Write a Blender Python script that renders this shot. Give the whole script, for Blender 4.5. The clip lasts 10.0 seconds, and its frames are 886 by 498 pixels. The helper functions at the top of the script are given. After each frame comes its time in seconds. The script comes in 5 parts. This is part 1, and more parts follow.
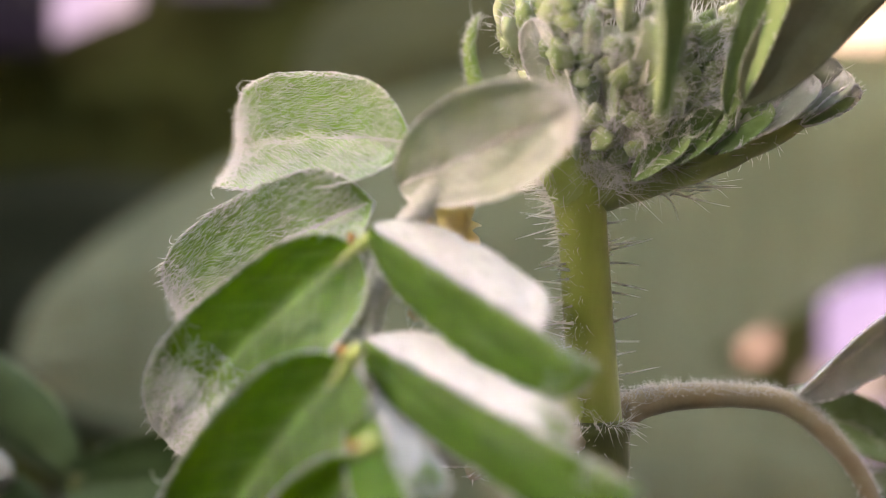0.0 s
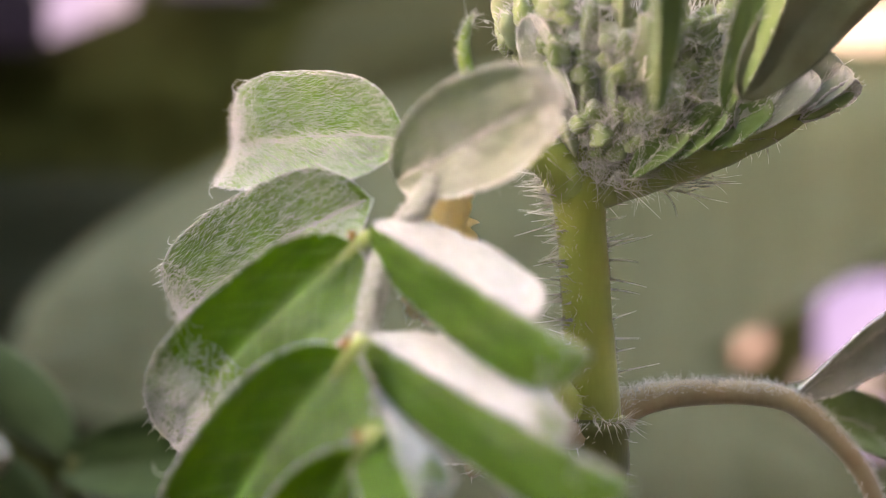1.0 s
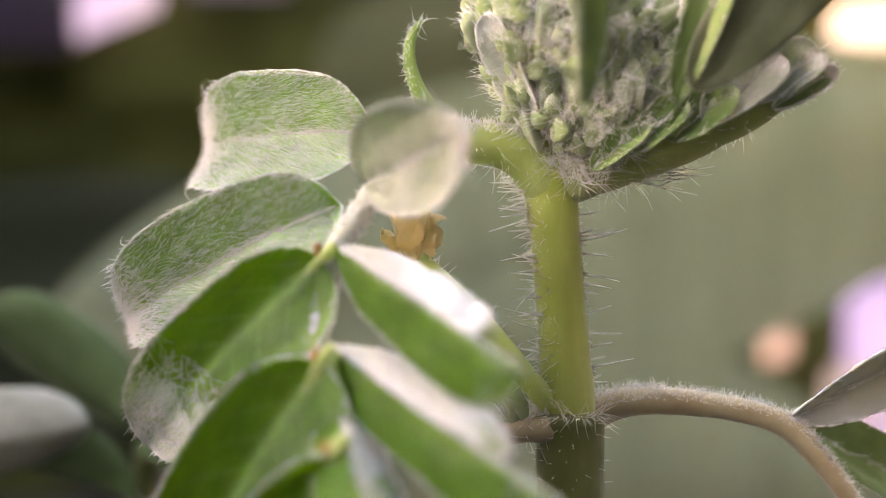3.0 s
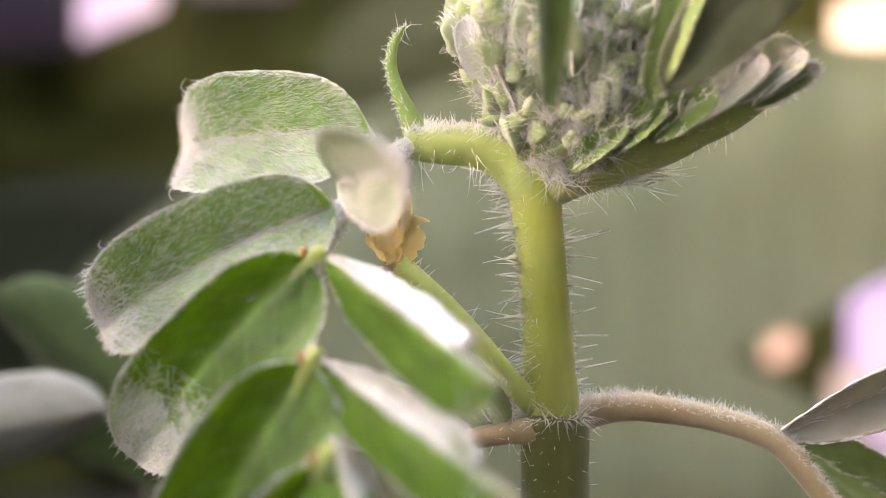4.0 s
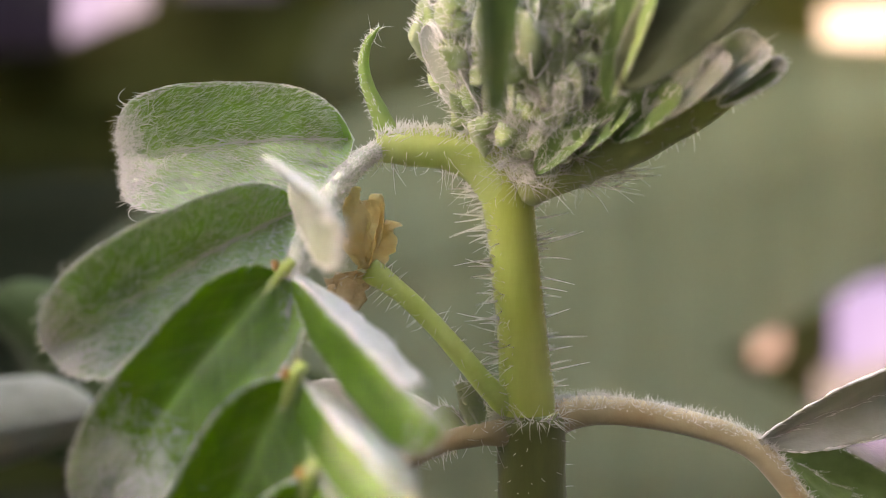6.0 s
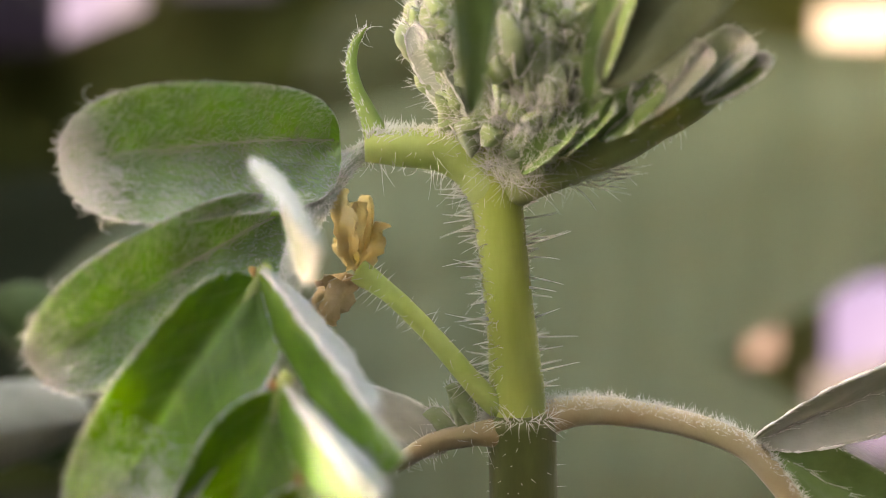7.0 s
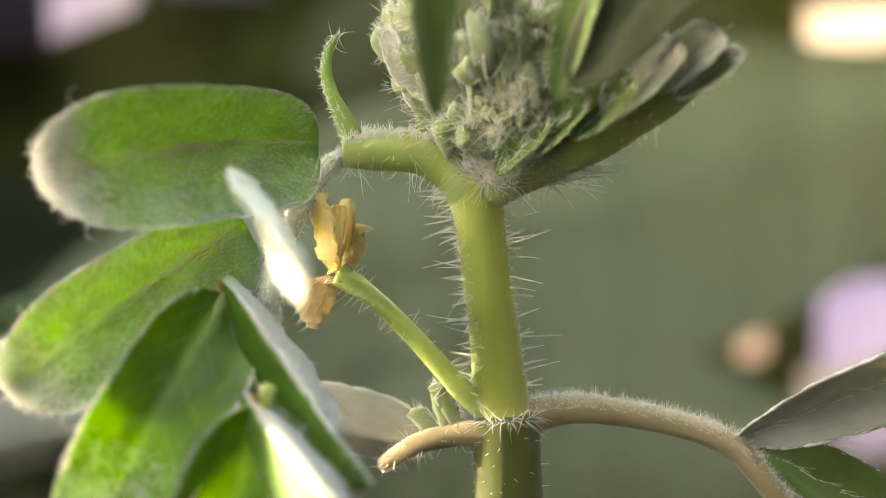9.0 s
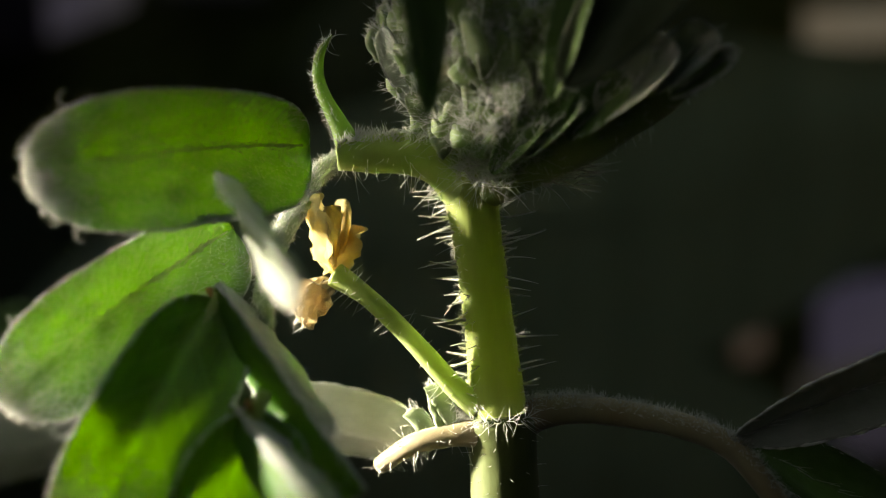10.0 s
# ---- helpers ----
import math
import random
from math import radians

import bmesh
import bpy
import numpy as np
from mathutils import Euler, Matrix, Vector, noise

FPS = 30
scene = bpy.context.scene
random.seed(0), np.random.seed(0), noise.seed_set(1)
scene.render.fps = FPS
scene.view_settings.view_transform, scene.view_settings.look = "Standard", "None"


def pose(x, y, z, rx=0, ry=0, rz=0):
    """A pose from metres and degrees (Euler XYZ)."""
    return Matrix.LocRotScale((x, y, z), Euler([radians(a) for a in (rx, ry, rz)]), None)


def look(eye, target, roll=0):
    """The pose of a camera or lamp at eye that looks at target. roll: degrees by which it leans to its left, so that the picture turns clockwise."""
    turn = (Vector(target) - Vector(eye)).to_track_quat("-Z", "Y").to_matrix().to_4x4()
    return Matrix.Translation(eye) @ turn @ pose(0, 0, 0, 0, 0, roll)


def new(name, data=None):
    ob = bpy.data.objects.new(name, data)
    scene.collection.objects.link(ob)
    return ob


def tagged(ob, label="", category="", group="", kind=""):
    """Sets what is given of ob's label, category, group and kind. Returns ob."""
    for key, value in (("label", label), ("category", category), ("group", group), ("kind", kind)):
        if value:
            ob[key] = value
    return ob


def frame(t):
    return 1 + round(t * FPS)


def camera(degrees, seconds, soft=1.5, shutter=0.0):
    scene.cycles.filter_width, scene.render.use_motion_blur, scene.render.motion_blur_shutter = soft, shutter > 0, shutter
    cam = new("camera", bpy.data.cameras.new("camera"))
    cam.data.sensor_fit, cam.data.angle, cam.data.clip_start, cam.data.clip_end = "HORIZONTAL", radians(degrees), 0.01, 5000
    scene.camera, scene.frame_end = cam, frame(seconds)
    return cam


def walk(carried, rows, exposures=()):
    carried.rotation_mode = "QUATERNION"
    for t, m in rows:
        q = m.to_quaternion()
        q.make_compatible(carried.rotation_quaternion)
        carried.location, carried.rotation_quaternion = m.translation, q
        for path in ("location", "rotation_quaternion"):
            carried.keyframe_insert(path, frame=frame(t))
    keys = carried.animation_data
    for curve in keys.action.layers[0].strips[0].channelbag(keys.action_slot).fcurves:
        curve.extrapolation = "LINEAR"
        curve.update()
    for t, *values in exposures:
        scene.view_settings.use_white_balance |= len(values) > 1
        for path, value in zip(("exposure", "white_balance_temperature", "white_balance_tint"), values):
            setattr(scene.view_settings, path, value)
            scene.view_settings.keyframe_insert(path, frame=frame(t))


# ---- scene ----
MM = 0.001
# the whole place is a hand's breadth across; builders below work in millimetres
cam = camera(50.0, 10.0, soft=0.9)
cam.data.dof.use_dof = True
cam.data.dof.focus_distance = 0.0440
cam.data.dof.aperture_fstop = 17.0
walk(cam, [
    (0, pose(0, -0.04504, 0, 90, 0, -0.99)),
    (0.5, pose(0, -0.04504, 0, 90, 0, -1.15)),
    (1, pose(0, -0.04504, 0, 90, 0, -1.31)),
    (1.5, pose(0, -0.04504, 0, 90, 0, -0.71)),
    (2, pose(0, -0.04504, 0, 90, 0, -0.32)),
    (2.5, pose(0, -0.04504, 0, 90, 0, -0.03)),
    (3.25, pose(0, -0.04504, 0, 90, 0, 0.16)),
    (4, pose(0, -0.04504, 0, 90, 0, 0.30)),
    (4.5, pose(0, -0.04504, 0, 90, 0, 0.00)),
    (5, pose(0, -0.04504, 0, 90, 0, -0.13)),
    (5.5, pose(0, -0.04504, 0, 90, 0, -0.26)),
    (6, pose(0, -0.04504, 0, 90, 0, -0.39)),
    (6.75, pose(0, -0.04504, 0, 90, 0, -0.59)),
    (7.5, pose(0, -0.04504, 0, 90, 0, -0.80)),
    (8, pose(0, -0.04504, 0, 90, 0, -0.94)),
    (8.5, pose(0, -0.04504, 0, 90, 0, -1.07)),
    (9, pose(0, -0.04504, 0, 90, 0, -1.21)),
    (9.5, pose(0, -0.04504, 0, 90, 0, -1.28)),
    (10, pose(0, -0.04504, 0, 90, 0, -1.34)),
], exposures=[(0, 7.08, 9776, 31), (2.5, 7.2, 9776, 32), (4.0, 7.55, 9776, 33), (4.5, 7.5, 9776, 33), (6.0, 7.07, 9984, 27), (7.5, 7.06, 10816, 20), (8.5, 7.0, 10816, 16), (9.0, 6.92, 10712, 12), (9.25, 6.3, 10192, 10), (9.5, 5.25, 9568, 7), (9.75, 3.6, 9152, 5), (10.0, 2.6, 8528, 1)])

# ---- sky, sun and exposure ----
world = bpy.data.worlds.new("sky")
scene.world = world
world.use_nodes = True
wn, wl = world.node_tree.nodes, world.node_tree.links
sky = wn.new("ShaderNodeTexSky")
sky.sky_type, sky.sun_disc = "NISHITA", False
sky.sun_elevation, sky.sun_rotation = radians(9), radians(-78)
sky.air_density, sky.dust_density = 1.0, 3.0
wl.new(sky.outputs["Color"], wn["Background"].inputs["Color"])
wn["Background"].inputs["Strength"].default_value = 0.05

sun = new("sun", bpy.data.lights.new("sun", "SUN"))
sun.data.energy, sun.data.angle, sun.data.color = 12.0, radians(9.0), (1.0, 0.98, 0.92)
TO_SUN = Vector((-0.93, 0.20, 0.15)).normalized()
sun.matrix_world = look(TO_SUN * 2, (0, 0, 0))


# ---- materials ----
def material(name):
    m = bpy.data.materials.new(name)
    m.use_nodes = True
    return m, m.node_tree.nodes, m.node_tree.links, m.node_tree.nodes["Principled BSDF"]


def noise_node(n, l, scale, detail=3.0, rough=0.55, stretch=None):
    tex = n.new("ShaderNodeTexNoise")
    tex.inputs["Scale"].default_value, tex.inputs["Detail"].default_value = scale, detail
    tex.inputs["Roughness"].default_value = rough
    co = n.new("ShaderNodeTexCoord")
    if stretch:
        mp = n.new("ShaderNodeMapping")
        mp.inputs["Scale"].default_value = stretch
        l.new(co.outputs["Object"], mp.inputs["Vector"])
        l.new(mp.outputs["Vector"], tex.inputs["Vector"])
    else:
        l.new(co.outputs["Object"], tex.inputs["Vector"])
    return tex


def ramp(n, l, source, stops):
    r = n.new("ShaderNodeValToRGB")
    while len(r.color_ramp.elements) < len(stops):
        r.color_ramp.elements.new(0.5)
    for e, (p, c) in zip(r.color_ramp.elements, stops):
        e.position, e.color = p, (*c, 1)
    l.new(source, r.inputs["Fac"])
    return r


def mix(n, l, fac, a, b):
    m = n.new("ShaderNodeMix")
    m.data_type = "RGBA"
    for sock, value in ((m.inputs["Factor"], fac), (m.inputs[6], a), (m.inputs[7], b)):
        if isinstance(value, (int, float)):
            sock.default_value = value
        elif isinstance(value, tuple):
            sock.default_value = (*value, 1)
        else:
            l.new(value, sock)
    return m.outputs[2]


def maths(n, l, op, a, b):
    m = n.new("ShaderNodeMath")
    m.operation, m.use_clamp = op, True
    for sock, value in zip(m.inputs, (a, b)):
        if isinstance(value, (int, float)):
            sock.default_value = value
        else:
            l.new(value, sock)
    return m.outputs[0]


def bump(n, l, bsdf, source, strength, distance):
    b = n.new("ShaderNodeBump")
    b.inputs["Strength"].default_value, b.inputs["Distance"].default_value = strength, distance
    l.new(source, b.inputs["Height"])
    l.new(b.outputs["Normal"], bsdf.inputs["Normal"])


def foliage(name, dark, light, glow, through_it, down, downy_colour=(0.72, 0.72, 0.70), spread=0.0, sheen=0.3, haze=None, silk=0.45, vein=(0.54, 0.59, 0.42)):
    """A leaf skin: green of two shades, light passing through, and a coat of silky white down where the
    mesh's "fuzz" is high; where it is negative, a pale vein. spread: how much down there is everywhere."""
    m, n, l, b = material(name)
    blotch = noise_node(n, l, 420, 4)
    fine = noise_node(n, l, 2600, 3, 0.6, (0.35, 1.6, 1))
    streak = noise_node(n, l, 4200, 3, 0.65, (0.4, 1.6, 1))
    green = ramp(n, l, blotch.outputs["Fac"], [(0.3, dark), (0.7, light)])
    at = n.new("ShaderNodeAttribute")
    at.attribute_name = "fuzz"
    patch = maths(n, l, "MULTIPLY_ADD", blotch.outputs["Fac"], 0.6)
    patch.node.inputs[2].default_value = -0.02
    base = maths(n, l, "MULTIPLY", patch, spread)
    coat = at.outputs["Fac"]
    hairy = ramp(n, l, streak.outputs["Fac"], [(0.32, (0.68, 0.68, 0.68)), (0.62, (1, 1, 1))])
    coat = maths(n, l, "MULTIPLY", coat, hairy.outputs["Color"])
    coat = maths(n, l, "MULTIPLY", coat, down)
    shade = mix(n, l, fine.outputs["Fac"], green.outputs["Color"], light)
    shade = mix(n, l, maths(n, l, "MULTIPLY", at.outputs["Fac"], -1.0), shade, vein)
    shade = mix(n, l, base, shade, haze or downy_colour)
    colour = mix(n, l, coat, shade, downy_colour)
    l.new(colour, b.inputs["Base Color"])
    b.inputs["Roughness"].default_value = 0.5
    b.inputs["Specular IOR Level"].default_value = 0.25
    b.inputs["Sheen Weight"].default_value = sheen
    b.inputs["Sheen Roughness"].default_value = silk
    bump(n, l, b, maths(n, l, "ADD", maths(n, l, "MULTIPLY", streak.outputs["Fac"], 0.5), maths(n, l, "MULTIPLY", noise_node(n, l, 1100, 2).outputs["Fac"], 0.6)), 0.5, 0.00012)
    tr = n.new("ShaderNodeBsdfTranslucent")
    mottle = ramp(n, l, noise_node(n, l, 900, 5, 0.65, (0.5, 1.2, 1)).outputs["Fac"], [(0.32, tuple(c * 0.6 for c in glow)), (0.66, glow)])
    l.new(mix(n, l, maths(n, l, "MULTIPLY", coat, 0.1), mottle.outputs["Color"], (0.6, 0.62, 0.5)), tr.inputs["Color"])
    mx = n.new("ShaderNodeMixShader")
    thin = maths(n, l, "MULTIPLY_ADD", at.outputs["Fac"], -0.45 * through_it)
    thin.node.inputs[2].default_value = through_it
    l.new(thin, mx.inputs["Fac"])
    l.new(b.outputs["BSDF"], mx.inputs[1])
    l.new(tr.outputs["BSDF"], mx.inputs[2])
    l.new(mx.outputs["Shader"], n["Material Output"].inputs["Surface"])
    return m


def plain(name, a, b_, scale, rough=0.6, strength=0.3, depth=0.0002, stretch=None, through_it=0.0, sheen=0.0, gloss=0.5):
    m, n, l, b = material(name)
    big, small = noise_node(n, l, scale, 4, 0.6, stretch), noise_node(n, l, scale * 6, 3, 0.6, stretch)
    g = ramp(n, l, big.outputs["Fac"], [(0.3, a), (0.7, b_)])
    l.new(mix(n, l, maths(n, l, "MULTIPLY", small.outputs["Fac"], 0.5), g.outputs["Color"], tuple(0.82 * c for c in a)), b.inputs["Base Color"])
    b.inputs["Roughness"].default_value = rough
    b.inputs["Sheen Weight"].default_value = sheen
    b.inputs["Specular IOR Level"].default_value = gloss
    bump(n, l, b, small.outputs["Fac"], strength, depth)
    if through_it:
        tr = n.new("ShaderNodeBsdfTranslucent")
        l.new(g.outputs["Color"], tr.inputs["Color"])
        mx = n.new("ShaderNodeMixShader")
        mx.inputs["Fac"].default_value = through_it
        l.new(b.outputs["BSDF"], mx.inputs[1])
        l.new(tr.outputs["BSDF"], mx.inputs[2])
        l.new(mx.outputs["Shader"], n["Material Output"].inputs["Surface"])
    return m


def glowing(name, a, b_, scale, strength):
    m, n, l, b = material(name)
    tex = noise_node(n, l, scale, 2)
    g = ramp(n, l, tex.outputs["Fac"], [(0.35, a), (0.65, b_)])
    b.inputs["Base Color"].default_value = (0.01, 0.01, 0.012, 1)
    l.new(g.outputs["Color"], b.inputs["Emission Color"])
    b.inputs["Emission Strength"].default_value = strength
    return m


GREEN = foliage("leaf_upper_side", (0.015, 0.060, 0.006), (0.027, 0.086, 0.010), (0.46, 0.88, 0.03), 0.50, 1.0, (0.84, 0.84, 0.88), spread=0.06, sheen=0.05)
FOLD = foliage("closing_leaf_side", (0.015, 0.060, 0.006), (0.027, 0.086, 0.010), (0.50, 0.92, 0.05), 0.36, 1.0, (0.71, 0.72, 0.76), spread=0.06, sheen=0.05)
SILVER = foliage("leaf_silky_side", (0.030, 0.100, 0.011), (0.055, 0.150, 0.022), (0.52, 0.95, 0.05), 0.44, 0.95, (0.74, 0.75, 0.80), spread=2.1, haze=(0.42, 0.48, 0.53), sheen=0.6, silk=0.35)
SILK = foliage("leaf_green_silky_side", (0.022, 0.085, 0.009), (0.040, 0.125, 0.016), (0.50, 0.93, 0.04), 0.50, 0.95, (0.74, 0.75, 0.80), spread=1.1, haze=(0.42, 0.48, 0.53), sheen=0.7, silk=0.35)
MISTY = foliage("leaf_thinly_silky_side", (0.026, 0.086, 0.011), (0.046, 0.13, 0.02), (0.46, 0.88, 0.035), 0.50, 1.0, (0.86, 0.86, 0.86), spread=0.9, haze=(0.52, 0.57, 0.52), sheen=0.15)
UNDER = foliage("leaf_silky_underside", (0.16, 0.24, 0.09), (0.24, 0.33, 0.14), (0.46, 0.66, 0.20), 0.26, 1.0, (0.70, 0.71, 0.74), spread=2.6, haze=(0.60, 0.63, 0.61))
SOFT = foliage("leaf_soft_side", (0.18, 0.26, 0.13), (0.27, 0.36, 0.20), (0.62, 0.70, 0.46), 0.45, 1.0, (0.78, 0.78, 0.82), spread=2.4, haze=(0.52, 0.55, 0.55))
PALE = foliage("pale_leaf", (0.24, 0.28, 0.20), (0.34, 0.37, 0.29), (0.30, 0.36, 0.20), 0.25, 0.9, spread=2.0, haze=(0.56, 0.57, 0.57))
# PALE darkened: shade is put into this leaf's colour
SHADE_SILVER = foliage("silver_leaf_shade_toned", (0.13, 0.155, 0.125), (0.21, 0.235, 0.20), (0.10, 0.14, 0.06), 0.15, 0.5, spread=0.5, haze=(0.36, 0.38, 0.39), sheen=0.1)
YOUNG = foliage("young_leaf", (0.095, 0.19, 0.045), (0.20, 0.31, 0.10), (0.38, 0.60, 0.10), 0.28, 0.95, (0.84, 0.82, 0.79), spread=0.7, haze=(0.56, 0.58, 0.50))
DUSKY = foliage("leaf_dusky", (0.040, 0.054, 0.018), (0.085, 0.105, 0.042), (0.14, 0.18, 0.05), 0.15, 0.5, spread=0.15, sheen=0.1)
OLIVE = plain("stalk_olive", (0.25, 0.33, 0.09), (0.38, 0.45, 0.16), 500, 0.5, 0.3, 0.0001, None, 0.2, 0.4)
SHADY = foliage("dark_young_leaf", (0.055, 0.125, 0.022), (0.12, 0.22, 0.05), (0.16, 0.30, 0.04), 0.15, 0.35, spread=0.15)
STIPULE = foliage("stipule_green", (0.10, 0.20, 0.03), (0.20, 0.33, 0.06), (0.45, 0.75, 0.08), 0.4, 0.8, spread=0.3)
# a leaf green darkened: shade is put into the colour
SHADE_GREEN = foliage("green_leaf_shade_toned", (0.012, 0.040, 0.005), (0.030, 0.080, 0.010), (0.05, 0.10, 0.01), 0.1, 0.25, spread=0.1, sheen=0.05)
HAIR = plain("plant_hair", (0.92, 0.92, 0.90), (0.96, 0.96, 0.95), 900, 0.4, 0.0, 0.0, None, 0.4)
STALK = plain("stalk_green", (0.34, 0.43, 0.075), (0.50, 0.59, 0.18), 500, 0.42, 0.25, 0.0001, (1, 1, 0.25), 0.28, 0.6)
# STALK lightened: light missing on the leaf stalk is put into the colour
STALK_LIGHTENED = plain("stalk_green_lightened", (0.50, 0.64, 0.18), (0.66, 0.78, 0.33), 500, 0.42, 0.25, 0.0001, None, 0.35, 0.4)
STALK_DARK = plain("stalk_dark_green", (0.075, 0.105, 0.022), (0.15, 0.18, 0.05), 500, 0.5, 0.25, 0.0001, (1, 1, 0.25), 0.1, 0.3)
STALK_TAN = plain("stalk_tan", (0.345, 0.26, 0.145), (0.43, 0.37, 0.235), 450, 0.5, 0.3, 0.0001, None, 0.15, 0.5)
PETAL = plain("withered_petal", (0.93, 0.77, 0.40), (0.97, 0.91, 0.66), 700, 0.5, 0.5, 0.0001, None, 0.6)
WITHER = plain("withered_sepal", (0.58, 0.44, 0.24), (0.82, 0.70, 0.48), 900, 0.6, 0.6, 0.0001, None, 0.25)
JOINT = plain("brown_joint", (0.30, 0.15, 0.035), (0.48, 0.28, 0.08), 1500, 0.5, 0.4, 0.0001)
SOIL = plain("soil", (0.025, 0.021, 0.014), (0.06, 0.048, 0.034), 40, 0.9, 0.7, 0.004)
HEDGE = plain("hedge", (0.054, 0.064, 0.019), (0.14, 0.15, 0.045), 11, 0.9, 0.4, 0.004, gloss=0.05)
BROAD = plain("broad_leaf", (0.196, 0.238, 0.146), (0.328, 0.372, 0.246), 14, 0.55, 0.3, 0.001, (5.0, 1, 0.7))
# BROAD darkened twice: the background's dimness is put into these colours
BROAD_DIM_GREY = plain("broad_leaf_darkened_grey", (0.022, 0.033, 0.013), (0.038, 0.052, 0.022), 20, 0.6, 0.3, 0.001, (2, 1, 1))
BROAD_DIM = plain("broad_leaf_darkened_olive", (0.066, 0.080, 0.030), (0.12, 0.135, 0.058), 26, 0.6, 0.3, 0.001, (1, 1, 3))
# skins of the unseen walls and curtain that are added to shape the light
WALL = plain("screen_plaster", (0.16, 0.155, 0.14), (0.22, 0.21, 0.19), 6, 0.85, 0.3, 0.001)
CLOTH = plain("sun_curtain_cloth", (0.62, 0.58, 0.50), (0.70, 0.66, 0.58), 300, 0.8, 0.3, 0.0005)


# ---- mesh building, in millimetres ----
class Build:
    def __init__(self):
        self.v, self.f, self.m, self.z = [], [], [], []

    def add(self, verts, faces, mat, fuzz=0.0):
        o = len(self.v)
        self.v += [tuple(p) for p in verts]
        self.z += list(fuzz) if isinstance(fuzz, (list, tuple)) else [fuzz] * len(verts)
        self.f += [tuple(o + i for i in f) for f in faces]
        self.m += [mat] * len(faces) if isinstance(mat, int) else list(mat)

    def tube(self, path, radii, mat=0, sides=10, fuzz=0.0, rough=0.0):
        path = [Vector(p) for p in path]
        verts, faces, zz = [], [], []
        side = Vector((0, 1, 0.02))
        for i, p in enumerate(path):
            d = (path[min(i + 1, len(path) - 1)] - path[max(i - 1, 0)]).normalized()
            a = (side - d * side.dot(d)).normalized()
            b = d.cross(a)
            for k in range(sides):
                w = 2 * math.pi * k / sides
                r = radii[i] * (1 + rough * noise.noise(Vector((p.x * 0.9 + k * 1.7, p.y, p.z * 0.9))))
                verts.append(p + (a * math.cos(w) + b * math.sin(w)) * r)
                zz.append(fuzz)
        for i in range(len(path) - 1):
            for k in range(sides):
                j = (k + 1) % sides
                faces.append((i * sides + k, i * sides + j, (i + 1) * sides + j, (i + 1) * sides + k))
        faces.append(tuple(range(sides))[::-1])
        faces.append(tuple((len(path) - 1) * sides + k for k in range(sides)))
        self.add(verts, faces, mat, zz)

    def hair(self, root, way, length, thick=0.035, bend=0.25, mat=1, rng=random):
        root, way = Vector(root), Vector(way).normalized()
        off = Vector((rng.uniform(-1, 1), rng.uniform(-1, 1), rng.uniform(-1, 1))) * bend
        path, n = [], 5 if length > 0.9 else 4
        for i in range(n):
            u = i / (n - 1)
            path.append(root + way * length * u + off * length * u * u)
        self.tube(path, [thick * (1 - 0.85 * i / (n - 1)) for i in range(n)], mat, 3, 1.0)

    def make(self, name, mats, parent=None, label="", smooth=True):
        me = bpy.data.meshes.new(name)
        me.from_pydata([(x * MM, y * MM, z * MM) for x, y, z in self.v], [], self.f)
        for m in mats:
            me.materials.append(m)
        me.polygons.foreach_set("material_index", self.m)
        me.polygons.foreach_set("use_smooth", [smooth] * len(self.f))
        me.attributes.new("fuzz", "FLOAT", "POINT").data.foreach_set("value", self.z)
        me.update()
        ob = new(name, me)
        ob.parent = parent
        if label:
            tagged(ob, label)
        return ob


def smooth_path(points, n=16):
    """A curve through the points, n steps between each two."""
    pts = [Vector(p) for p in points]
    pts = [2 * pts[0] - pts[1]] + pts + [2 * pts[-1] - pts[-2]]
    out = []
    for i in range(1, len(pts) - 2):
        a, b, c, d = pts[i - 1:i + 3]
        for k in range(n):
            t = k / n
            out.append(0.5 * (2 * b + (c - a) * t + (2 * a - 5 * b + 4 * c - d) * t * t + (3 * b - a - 3 * c + d) * t ** 3))
    out.append(pts[-2])
    return out


def blend(values, n):
    return [np.interp(i / (n - 1) * (len(values) - 1), range(len(values)), values) for i in range(n)]


def step(a, b, x):
    t = min(1, max(0, (x - a) / (b - a)))
    return t * t * (3 - 2 * t)


